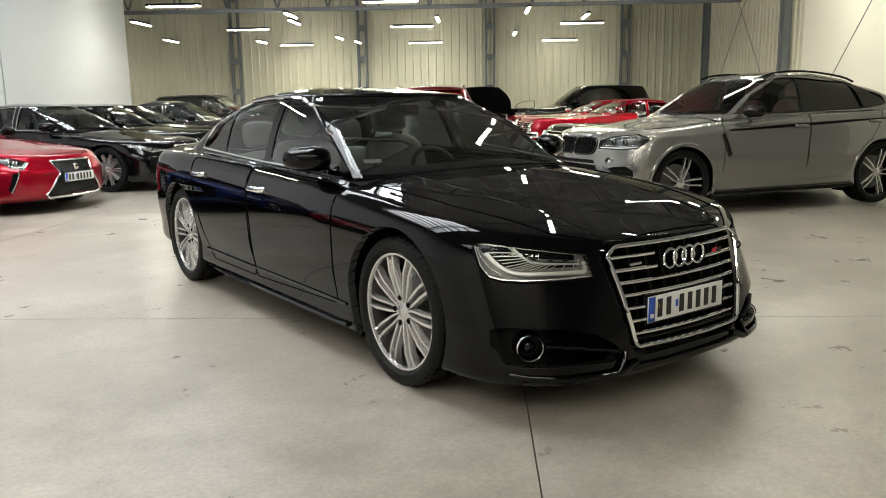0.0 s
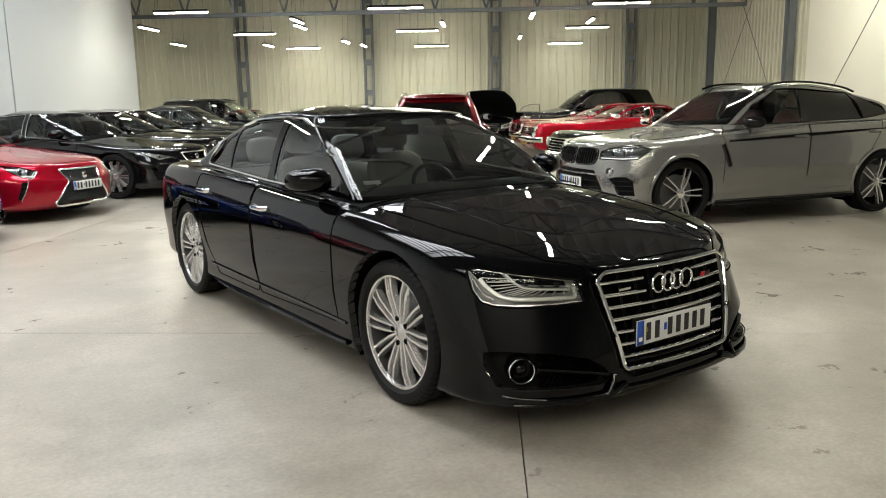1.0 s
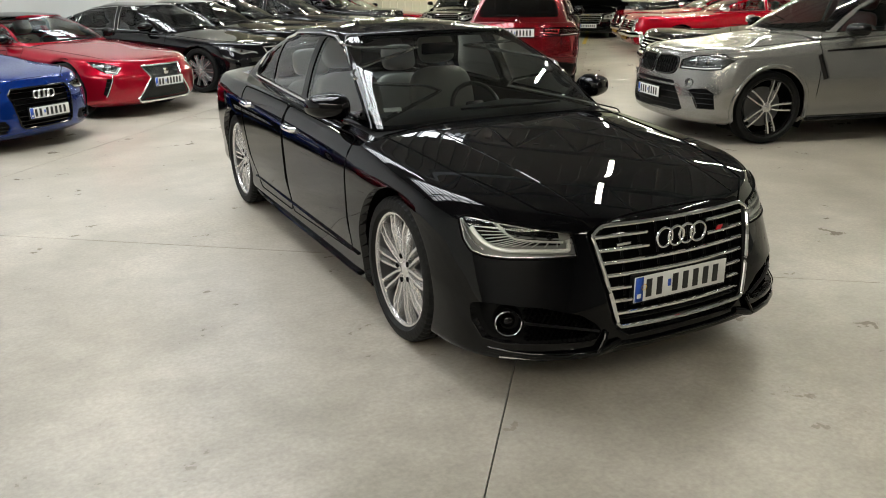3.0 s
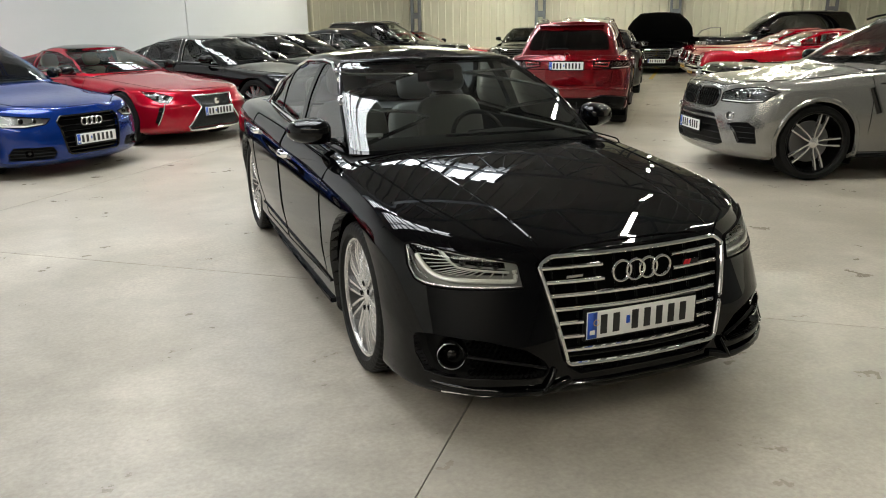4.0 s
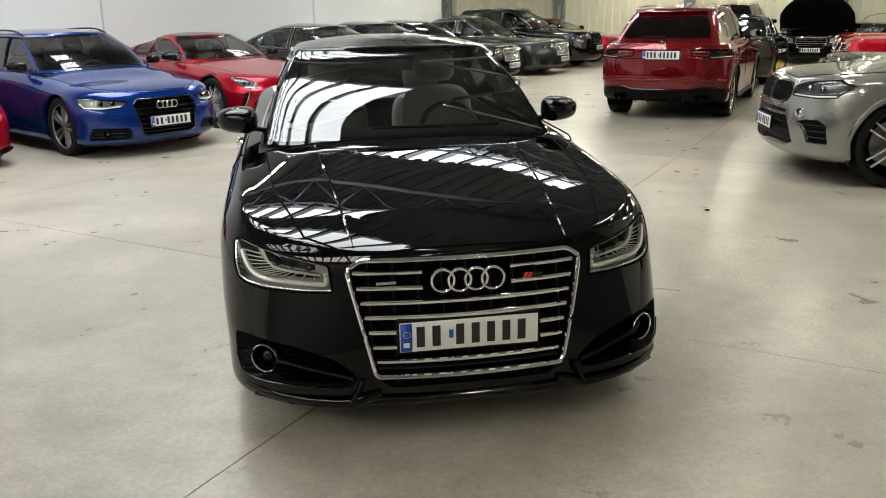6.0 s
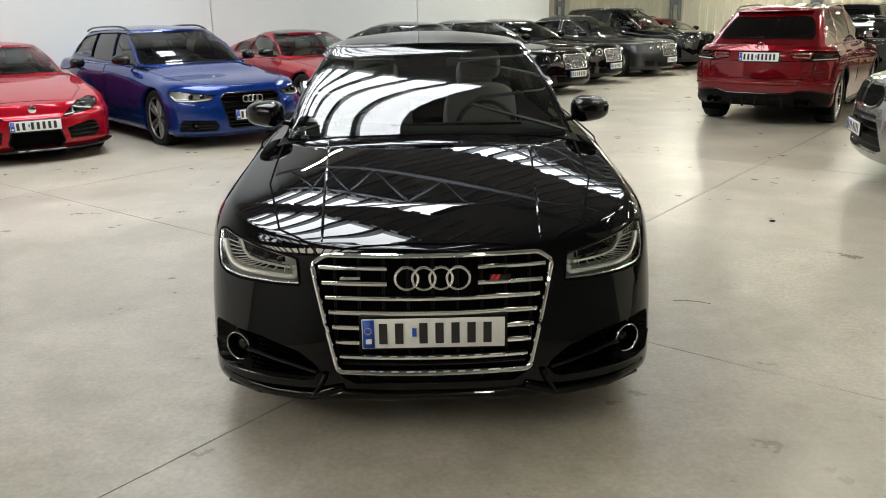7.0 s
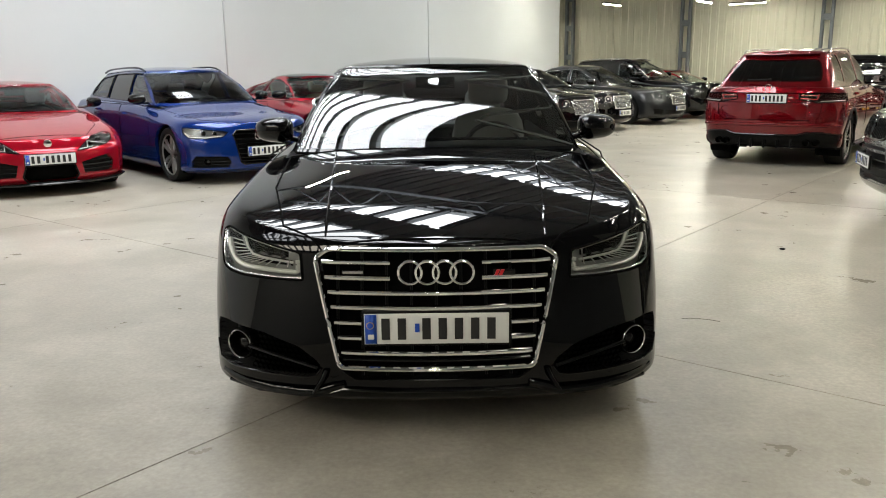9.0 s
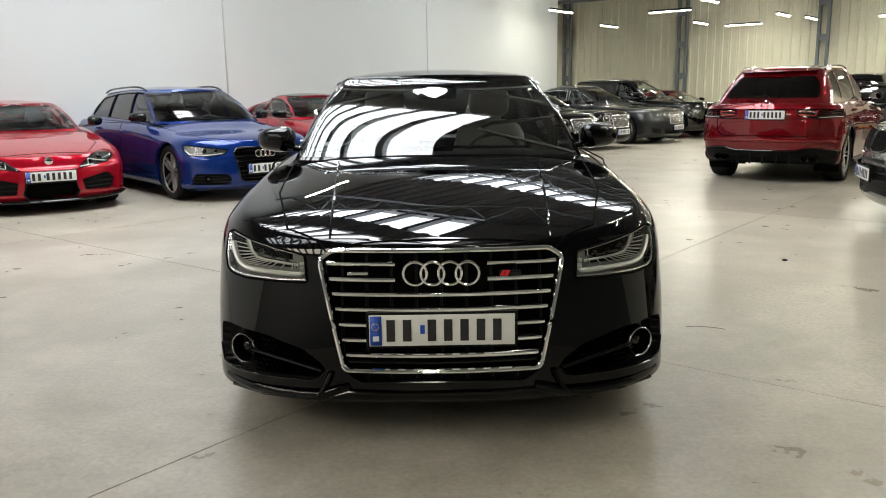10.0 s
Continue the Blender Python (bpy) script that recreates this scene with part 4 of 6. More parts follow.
def car(c, base, fine=False):
    """A car with its skin cut into panels. c: sizes and looks; base: its pose."""
    root = tagged(new(c["name"]), c["label"], c.get("category", "car"), c.get("group", ""))
    lines, centre, gl, roof = plans(c)
    if "lines" in c:
        lines, centre, gl, roof = c["lines"](c, lines, centre, gl, roof)
    c["_lines"], c["_glass"] = lines, gl
    counts = c.get("counts", (56, 150, 30) if fine else (24, 50, 16))
    hd = c.get("hd", False)
    steps = [4, 5, 7, 9, 6, 5, 4] if fine else [3, 3, 5, 6, 5, 4, 3] if hd else [2, 2, 3, 4, 3, 3, 3]
    bm = shell(lines, centre, counts, steps, c.get("cap", 2.4), 84 if fine else 26 if hd else 12, 3 if fine else 2 if hd else 1, c.get("dome"), 14 if fine else 6 if hd else 1)
    c["_tree"] = BVHTree.FromBMesh(bm)
    gh = shell(gl, roof, (26, 80, 26) if fine else (10, 26, 10), [12, 12, 6] if fine else [4, 4, 2], 2.2, 18 if fine else 7, 2 if fine else 1, None, 4 if fine else 0)
    ax, r = c["wb"] / 2, c["wheel_r"]
    ra = r + c.get("arch", 0.045)
    side = lambda f: abs(f.calc_center_median().x) > c["width"] * 0.30
    for y in (-ax, ax):
        fs = cut(bm, circle(y, r + 0.005, ra, 40 if fine else 24), (1, 2), side)
        bmesh.ops.delete(bm, geom=fs, context="FACES")
    # the cabin's opening
    fs = [f for f in bm.faces if f.normal.z > 0.6 and c["cowl"] + 0.12 < f.calc_center_median().y < c["deck"] - 0.12 and abs(f.calc_center_median().x) < c["belt_w"] * 0.94]
    bmesh.ops.delete(bm, geom=fs, context="FACES")
    front, back = Front(c, root, bm, lines), Front(c, root, bm, lines, True)
    if "face" in c:
        c["face"](c, root, front)
    if "tail_face" in c:
        c["tail_face"](c, root, back)
    # doors and bonnet
    for poly in c.get("doors", ()):
        for sg in (1, -1):
            fs = cut(bm, poly, (1, 2), lambda f: f.calc_center_median().x * sg > 0.3 and abs(f.normal.z) < 0.9)
            if fs:
                door = part("door", lift(bm, fs, 0.012), M[c["paint"]], root)
                # the panels meet without a gap; a dark wire paints its shade
                gap_path = [(sg * (side_x(lines, p[0], p[1]) - 0.0005), p[0], p[1]) for p in dense(poly, 0.04)]
                part("door_seal", sweep(gap_path, 0.0045 if fine else 0.0032, 5, True), M["dark"], door)
                if "handle" in c:
                    hy, hz = max(p[0] for p in poly) - c["handle"][0], c["handle"][1] + 0.03 * max(p[0] for p in poly)
                    hx = side_x(lines, hy, hz)
                    hb = sweep([(sg * (hx - 0.01), hy - 0.095, hz), (sg * (hx + 0.025), hy - 0.075, hz), (sg * (hx + 0.032), hy, hz + 0.002), (sg * (hx + 0.025), hy + 0.075, hz), (sg * (hx - 0.01), hy + 0.095, hz)], 0.011, 8, False, 1.5)
                    part("door_handle", hb, M[c.get("handle_mat", c["paint"])], door)
    if "bonnet" in c:
        fs = cut(bm, c["bonnet"], (0, 1), lambda f: f.normal.z > 0.45 and f.calc_center_median().y < c["cowl"] + 0.2)
        if fs:
            part("bonnet", lift(bm, fs, 0.010), M[c["paint"]], root)
        # dark wire in place of the shade along the bonnet's edge
        seam = [over(c, p[0], p[1], 0.0005) for p in dense([q for q in c["bonnet"]], 0.04)]
        part("bonnet_seam", sweep([p for p in seam if p], 0.0042 if fine else 0.0032, 5, True), M["dark"], root)
        y0 = max(p[1] for p in c["bonnet"]) + 0.004
        fs = cut(bm, [(-c["belt_w"], y0), (c["belt_w"], y0), (c["belt_w"], y0 + 0.5), (-c["belt_w"], y0 + 0.5)], (0, 1), lambda f: f.normal.z > 0.6)
        if fs:
            part("cowl_panel", lift(bm, fs, 0.0, -0.006), M["plastic"], root)
    # glass
    left = lambda f: f.calc_center_median().x > 0.3
    right = lambda f: f.calc_center_median().x < -0.3
    gx = c.get("side_glass", "side_glass")
    for poly, glassname in c["windows"]:
        for want in (left, right):
            fs = cut(gh, poly, (1, 2), lambda f: want(f) and abs(f.normal.x) > 0.30)
            if fs:
                part("side_window", lift(gh, fs, 0.0, -0.006), M[glassname or gx], root)
        if "trim" in c and "trim_poly" not in c:
            window_trim(gl, poly, 0.006, M[c["trim"]], root)
    if "trim_poly" in c:
        window_trim(gl, c["trim_poly"], 0.0105, M[c["trim"]], root, off=0.011)
        for y in c.get("pillars", ()):
            for sg in (-1, 1):
                pts = [(sg * (side_x(gl, y + 0.055 * t, 0.99 + 0.36 * t) + 0.002), y + 0.055 * t, 0.99 + 0.36 * t) for t in np.linspace(0, 1, 6)]
                part("door_pillar", sweep(pts, 0.040, 6, False, 0.18, up=(sg, 0, 0.5)), M["gloss_black"], root)
    fs = cut(gh, c["screen"], (0, 2), lambda f: f.normal.y < c.get("screen_turn", -0.22) and f.calc_center_median().y < c["roof_f"] + 0.15)
    if fs:
        part("windscreen", lift(gh, fs, 0.0, -0.004), M["glass"], root)
    if "rear_screen" in c:
        fs = cut(gh, c["rear_screen"], (0, 2), lambda f: f.normal.y > 0.15 and f.calc_center_median().y > c["roof_r"] - 0.2)
        if fs:
            part("rear_window", lift(gh, fs, 0.0, -0.004), M[c.get("rear_glass", "dark_glass")], root)
    if "cabin_top" in c:
        c["cabin_top"](c, root, gh)
    turn_in(gh, 0.03)
    part("roof", gh, M[c.get("roof_paint", c["paint"])], root)
    turn_in(bm, 0.04)
    part("body", bm, M[c["paint"]], root)
    # underside and wheel housings
    ub = bmesh.new()
    g = c.get("ground", 0.17)
    box(ub, (-c["width"] * 0.33, c["front"] + 0.45, g + 0.03), (c["width"] * 0.33, c["rear"] - 0.4, c["belt"] - 0.42), 0.02)
    box(ub, (-c["width"] * 0.44, -ax + ra + 0.05, g + 0.03), (c["width"] * 0.44, ax - ra - 0.05, 0.42), 0.02)
    part("underbody", ub, M["dark"], root)
    for y in (-ax, ax):
        for sg in (-1, 1):
            lb = lathe([(0.0, ra + 0.02), (-0.32, ra + 0.02), (-0.32, 0.02)], 36)
            bmesh.ops.delete(lb, geom=[v for v in lb.verts if v.co.z < -r * 0.72], context="VERTS")
            part("wheel_housing", lb, M["dark"], root, matrix=Matrix.Translation((sg * (c["width"] / 2 - 0.06), y, r)) @ Matrix.Rotation(0 if sg > 0 else math.pi, 4, "Z"))
            tw = c.get("tyre_w", 0.255)
            wheel_parts(root, sg * (c["width"] / 2 - tw / 2 - c.get("tuck", 0.035)), y, r, tw, sg, c["wheel"])
    if "more" in c:
        c["more"](c, root)
    root.matrix_basis = base
    return root


def heading(x, y, f):
    """The pose of a car whose wheelbase middle is at (x, y) and whose front looks towards f degrees from the x axis."""
    return pose(x, y, 0, 0, 0, f + 90)


TEN = dict(spokes=10, twin=0.10, thick=0.016, rim=0.745, metal=M["alloy"], dish=0.07, fan=0.55)
TEN_FINE = dict(spokes=10, twin=0.108, thick=0.0112, lugs=True, rim=0.795, metal=M["alloy"], dish=0.06, fan=0.80, seg=96, tread=True)

def sedan_lines(c, lines, centre, gl, roof):
    side = lambda f, m, r: [(-1.85, f - 0.014), (-1.45, f), (-0.6, m), (0.8, m), (1.5, r), (2.1, r - 0.03)]
    lines = [
        dict(F=-2.44, R=2.50, lf=0.65, lr=0.5, n=2.9, w=side(0.918, 0.885, 0.88), z=[(-2.4, 0.178), (-1.9, 0.172), (0, 0.165), (2.6, 0.24)]),
        dict(F=-2.472, R=2.60, lf=0.66, lr=0.5, n=2.9, w=side(0.934, 0.922, 0.93), z=[(-2.47, 0.208), (-2.33, 0.200), (-2.1, 0.190), (-1.8, 0.19), (0, 0.20), (2.6, 0.30)]),
        dict(F=-2.466, R=2.63, lf=0.66, lr=0.55, n=2.8, w=side(0.936, 0.925, 0.935), z=[(-2.47, 0.36), (-2.0, 0.33), (0, 0.30), (2.6, 0.42)]),
        dict(F=-2.452, R=2.655, lf=0.68, lr=0.6, n=2.4, w=side(0.948, 0.955, 0.96), z=[(-2.46, 0.50), (0, 0.50), (2.6, 0.62)]),
        dict(F=-2.430, R=2.63, lf=0.70, lr=0.6, n=2.2, w=side(0.946, 0.958, 0.962), z=[(-2.43, 0.61), (-1.4, 0.70), (0, 0.74), (2.6, 0.80)]),
        dict(F=-2.405, R=2.60, lf=0.71, lr=0.6, n=2.2, w=side(0.925, 0.938, 0.945), z=[(-2.41, 0.695), (-2.0, 0.745), (-1.5, 0.80), (0, 0.855), (1.4, 0.90), (2.6, 0.92)]),
        dict(F=-2.390, R=2.56, lf=0.73, lr=0.6, n=2.2, w=side(0.870, 0.885, 0.895), z=[(-2.385, 0.744), (-2.1, 0.790), (-1.8, 0.830), (-1.5, 0.860), (-0.8, 0.915), (0, 0.945), (1.4, 0.985), (2.5, 0.985)]),
    ]
    centre = [(-2.39, 0.752), (-2.30, 0.772), (-2.1, 0.812), (-1.8, 0.862), (-1.45, 0.911), (-1.0, 0.958), (0, 1.0), (1.9, 1.03), (2.4, 1.02), (2.56, 0.99)]
    return lines, centre, gl, roof


def sedan_dome(x, y):
    ridge = 0.405 + 0.11 * np.clip((y + 2.3) / 1.3, 0, 1)
    fade = np.clip((y + 2.33) / 0.3, 0, 1) * (y < 0)
    over = 0.010 * np.log1p(np.exp(np.clip((np.abs(x) - ridge) / 0.010, -40, 40)))
    step = 0.028 * np.clip(0.80 - ridge - over, 0, 1)
    return step * fade


def ring_logo(parent, at, r, gap, thick):
    for k in range(4):
        cx = (k - 1.5) * gap
        pts = [at + Vector((cx + r * math.cos(t), -0.003 * (k % 2), r * math.sin(t))) for t in np.linspace(0, 2 * math.pi, 40, endpoint=False)]
        part("ring", sweep(pts, thick, 8, True, up=(0, 1, 0)), M["chrome"], parent)


def sedan_face(c, root, fr):
    g = [(-0.438, 0.700), (-0.388, 0.732), (0.388, 0.732), (0.438, 0.700), (0.354, 0.330), (0.340, 0.316), (-0.340, 0.316), (-0.354, 0.330)]
    back = fr.recess("grille", g, M["dark"], 0.055)
    pts = [(x, z, front_y(fr.lines, x, z)) for x in (0.0, 0.2, 0.36, 0.42) for z in (0.34, 0.45, 0.55, 0.66)]
    A = np.array([[1, z - 0.5, x * x, (z - 0.5) ** 2] for x, z, y in pts])
    k4 = np.linalg.lstsq(A, np.array([p[2] for p in pts]), rcond=None)[0]
    on = lambda x, z, off: Vector((x, float(k4 @ [1, z - 0.5, x * x, (z - 0.5) ** 2]) - off, z))
    part("grille_frame", sweep([on(p[0], p[1], 0.020) for p in dense(rounded(g, 0.018, 3), 0.03)], 0.0088, 8, True), M["chrome"], back, "chrome surround")
    z0 = 0.675
    for i, z in enumerate((0.682, 0.628, 0.577, 0.525, 0.471, 0.417, 0.363, 0.338)):
        half = 0.43 - (0.70 - z) * 0.225 - 0.010
        spans = [(-half, half)]
        if i in (0, 1):
            spans = [(-half, -0.165), (0.165, half)]
        if i in (4, 5):
            spans = [(-half, -0.27), (0.27, half)]
        for a, b in spans:
            r = 0.0068 if i < 7 else 0.004
            part("grille_bar", sweep([on(x, z, -0.006) for x in np.linspace(a, b, 14)], r, 8, False, 1.15), M["chrome"] if i < 7 else M["gloss_black"], back)
            part("grille_bar_back", sweep([on(x, z - 0.004, -0.030) for x in np.linspace(a, b, 10)], 0.013, 6, False, 0.8), M["gloss_black"], back)
    for x in np.linspace(-0.36, 0.36, 9):
        part("grille_rib", sweep([fr.at((x, z), -0.046) for z in (0.33, 0.5, 0.71)], 0.006, 6), M["plastic"], back)
    ring_logo(back, on(0, 0.654, 0.010), 0.0415, 0.0620, 0.0058)
    part("badge", boxm((0.205, -0.004, 0.638), (0.285, 0.004, 0.662), 0.003), M["gloss_black"], back, matrix=Matrix.Translation((0, fr.at((0.245, 0.64), 0.006).y, 0)))
    rb = bmesh.new()
    for i in range(2):
        box(rb, (0.213 + i * 0.016, -0.008, 0.640), (0.225 + i * 0.016, -0.004, 0.660))
    for v in rb.verts:
        v.co.x += (v.co.z - 0.65) * 0.45
    part("badge_bar", rb, mat("badge_red", (0.6, 0.01, 0.02), 0.3), back, "red slanted badge", matrix=Matrix.Translation((0, fr.at((0.245, 0.64), 0.006).y, 0)), smooth=False)
    part("badge", boxm((-0.335, -0.005, 0.648), (-0.262, 0.0, 0.659), 0.001), M["satin"], back, matrix=Matrix.Translation((0, fr.at((-0.30, 0.64), 0.008).y, 0)))
    plate(root, (0, -2.437, 0.452), 0, 2, 5)
    for sg in (-1, 1):
        mp = (lambda p: p) if sg > 0 else mirror_poly
        lamp = mp(rounded([(0.489, 0.611), (0.499, 0.706), (0.736, 0.741), (0.826, 0.756), (0.852, 0.744), (0.856, 0.665), (0.842, 0.617), (0.808, 0.603), (0.745, 0.600)], 0.012, 2))
        low = [(0.818, 0.732), (0.799, 0.688), (0.773, 0.654), (0.737, 0.646), (0.650, 0.646), (0.527, 0.648)]
        high = [(0.742, 0.731), (0.722, 0.698), (0.700, 0.679), (0.655, 0.673), (0.610, 0.671), (0.530, 0.667)]
        fan = low + high[::-1]
        pocket = [(0.736, 0.731), (0.716, 0.701), (0.697, 0.685), (0.612, 0.678), (0.531, 0.674), (0.531, 0.698), (0.640, 0.716)]
        h = fr.lamp(lamp, 0.036, M["lamp_bowl"], [mp(fan), mp(pocket)], M["dark"])
        if h:
            guide = [(0.828, 0.737), (0.812, 0.682), (0.780, 0.642), (0.735, 0.631), (0.640, 0.632), (0.512, 0.633), (0.508, 0.655), (0.512, 0.694)]
            fr.wire("light_guide", mp(rounded(guide, 0.03, 3)[3:-3]), 0.0105, M["led_bar"], -0.015, False, 0.9, parent=h)
            fr.wire("light_guide", mp([(0.742, 0.733)] + high[1:]), 0.0050, M["led_bar"], -0.012, False, parent=h)
            fr.wire("lamp_edge", mp([(0.494, 0.617), (0.60, 0.611), (0.745, 0.607), (0.806, 0.610), (0.836, 0.622), (0.848, 0.665), (0.845, 0.742)]), 0.0045, M["satin"], -0.006, False, parent=h)
            fr.wire("lamp_edge", mp([(0.503, 0.702), (0.736, 0.737), (0.826, 0.751)]), 0.0040, M["satin"], -0.006, False, parent=h)
            fr.wire("lamp_edge", mp([(0.838, 0.735), (0.836, 0.690), (0.822, 0.650), (0.800, 0.628)]), 0.0045, M["satin"], -0.014, False, parent=h)
            for k in range(13):
                u = 0.35 + k * 0.37
                a = [np.interp(u, range(6), [q[i] for q in low]) for i in (0, 1)]
                b = [np.interp(min(5, u * 0.97 + 0.12), range(6), [q[i] for q in high]) for i in (0, 1)]
                fr.wire("light_fin", mp([tuple(a), tuple(b)]), 0.0021, M["led_bar"], -0.017, False, parent=h)
            for k in range(3):
                part("projector", lathe([(-0.02, 0.013), (0.0, 0.014), (0.006, 0.010), (0.008, 0.001)], 16, "Z"), M["gloss_black"], h, matrix=Matrix.Translation(fr.at((sg * (0.570 + 0.055 * k), 0.688 + 0.005 * k), -0.018)) @ Matrix.Rotation(math.pi / 2, 4, "X"))
        # dark wire drawn for the shaded gap round the lamp
        fr.wire("lamp_seal", lamp, 0.0045, M["dark"], 0.0, parent=h or root)
        # air intake with fog lamp
        intake = mp(rounded([(0.868, 0.412), (0.816, 0.424), (0.650, 0.416), (0.505, 0.380), (0.436, 0.332), (0.418, 0.304), (0.440, 0.274), (0.475, 0.266), (0.660, 0.266), (0.800, 0.260), (0.846, 0.266), (0.870, 0.334)], 0.016, 2))
        pit = fr.recess("air_intake", intake, M["plastic"], 0.075)
        hon = bmesh.new()
        for i in range(18):
            for j in range(8):
                x, z = 0.44 + i * 0.021 + (j % 2) * 0.0105, 0.272 + j * 0.0185
                if inside(intake if sg > 0 else mirror_poly(intake), (x, z)) and x < 0.70:
                    p = fr.at((sg * x, z), -0.050)
                    bmesh.ops.create_cone(hon, cap_ends=False, segments=6, radius1=0.0115, radius2=0.0100, depth=0.02, matrix=Matrix.Translation(p) @ Matrix.Rotation(math.pi / 2, 4, "X"))
        part("honeycomb_mesh", hon, M["gloss_black"], pit or root, smooth=False)
        blade = [fr.at((sg * x, z), o) for x, z, o in ((0.71, 0.346, -0.024), (0.60, 0.334, -0.016), (0.50, 0.319, -0.004), (0.435, 0.306, 0.004))]
        part("intake_blade", sweep(blade, 0.009, 8, False, 0.6), M["plastic"], pit or root)
        fr.wire("intake_trim", mp([(0.868, 0.330), (0.848, 0.272), (0.80, 0.264), (0.66, 0.269), (0.475, 0.269), (0.442, 0.277), (0.422, 0.304)]), 0.0032, M["gloss_black"], 0.004, False, parent=pit or root)
        p = fr.at((sg * 0.755, 0.337), -0.045)
        tilt = Matrix.Translation(p) @ Matrix.Rotation(radians(-28) * -sg, 4, "Z") @ Matrix.Rotation(math.pi / 2, 4, "X")
        fog = part("fog_lamp", lathe([(-0.07, 0.02), (-0.05, 0.046), (0.0, 0.049), (0.008, 0.051), (0.010, 0.055), (0.0, 0.060), (-0.06, 0.062)], 36, "Z"), M["gloss_black"], pit or root, matrix=tilt)
        part("fog_ring", lathe([(0.002, 0.0495), (0.009, 0.0515), (0.012, 0.0545), (0.008, 0.058), (0.0, 0.0585)], 40, "Z"), M["chrome"], fog)
        part("fog_lens", lathe([(-0.03, 0.030), (-0.016, 0.026), (-0.008, 0.015), (-0.005, 0.001)], 24, "Z"), M["gloss_black"], fog)
        wash = mp(rounded([(0.703, 0.545), (0.775, 0.545), (0.778, 0.578), (0.703, 0.583)], 0.012))
        fr.panel("washer_cover", wash, None, 0.006)
    fr.recess("lower_intake", [(-0.347, 0.307), (0.347, 0.307), (0.336, 0.294), (0.296, 0.271), (-0.296, 0.271), (-0.336, 0.294)], M["plastic"], 0.04)
    fr.wire("intake_trim", [(-0.343, 0.300), (-0.333, 0.291), (-0.294, 0.267), (0.294, 0.267), (0.333, 0.291), (0.343, 0.300)], 0.0042, M["gloss_black"], 0.003, False)
    for x in np.linspace(-0.27, 0.27, 7):
        fr.wire("intake_rib", [(x, 0.274), (x, 0.304)], 0.005, M["plastic"], -0.026, False)
    for sg in (-1, 1):
        wing = [fr.at((sg * x, z), o) for x, z, o in ((0.335, 0.246, 0.002), (0.375, 0.238, 0.008), (0.41, 0.226, 0.012), (0.445, 0.216, 0.013), (0.50, 0.214, 0.012), (0.60, 0.214, 0.010), (0.70, 0.215, 0.002), (0.78, 0.218, -0.005), (0.83, 0.222, -0.014))]
        part("bumper_wing", sweep(wing, 0.010, 10, False, 1.6), M["deep_black"], root)
        fin = [fr.at((sg * x, z), o) for x, z, o in ((0.448, 0.214, 0.012), (0.432, 0.240, 0.013), (0.412, 0.272, 0.010), (0.402, 0.300, 0.002))]
        part("bumper_fin", sweep(fin, 0.014, 10, False, 0.7), M["deep_black"], root)
        pts = [fr.at((sg * x, z), o) for x, z, o in ((0.0, 0.226, 0.006), (0.20, 0.226, 0.006), (0.34, 0.232, 0.004), (0.40, 0.214, 0.004), (0.45, 0.200, 0.003), (0.66, 0.198, 0.0), (0.80, 0.196, -0.008))]
        part("front_lip", sweep(pts, 0.010, 8, False, 0.7), M["gloss_black"], root)


def sedan_more(c, root):
    L = c["_lines"]
    for sg in (-1, 1):
        wing_mirror(root, sg, 0.915, -0.60, 1.040, (0.225, 0.14, 0.140), M["deep_black"])
        pts = [(sg * (side_x(L, y, 0.20) + 0.004), y, 0.195 + (0.004 if abs(y) < 1 else 0.012)) for y in np.linspace(-1.06, 1.02, 14)]
        part("side_skirt", sweep(pts, 0.017, 8, False, 0.8), M["deep_black"], root)
        tr = [(sg * (side_x(L, y, 0.325) + 0.005), y, 0.322 + 0.008 * y) for y in np.linspace(-1.05, 0.98, 12)]
        part("sill_trim", sweep(tr, 0.006, 6, False, 1.3), M["gloss_black"], root)
        part("wiper", sweep([(sg * 0.10 - 0.1, -0.86, 1.000), (sg * 0.10 + 0.14, -0.875, 0.998), (sg * 0.10 + 0.40, -0.83, 0.992)], 0.010, 6, False, 0.8), M["plastic"], root)
    for sg in (-1, 1):
        ys = np.linspace(-2.30, -1.06, 30)
        line = [over(c, sg * (0.405 + 0.11 * min(1, max(0, (y + 2.3) / 1.3))), y, -0.0042 - 0.002 * max(0, -(y + 2.2) / 0.1)) for y in ys]
        part("bonnet_crease", sweep([p for p in line if p], 0.0075, 8), M["deep_black"], root)
    cabin(c, root, 0.42, M["leather"])
    part("inspection_sticker", boxm((-0.05, -0.002, -0.016), (0.05, 0.0, 0.016)), M["plate"], root, "small white sticker", matrix=Matrix.Translation((-0.60, -0.800, 1.020)) @ Matrix.Rotation(radians(-12), 4, "Z") @ Matrix.Rotation(radians(-58), 4, "X"))


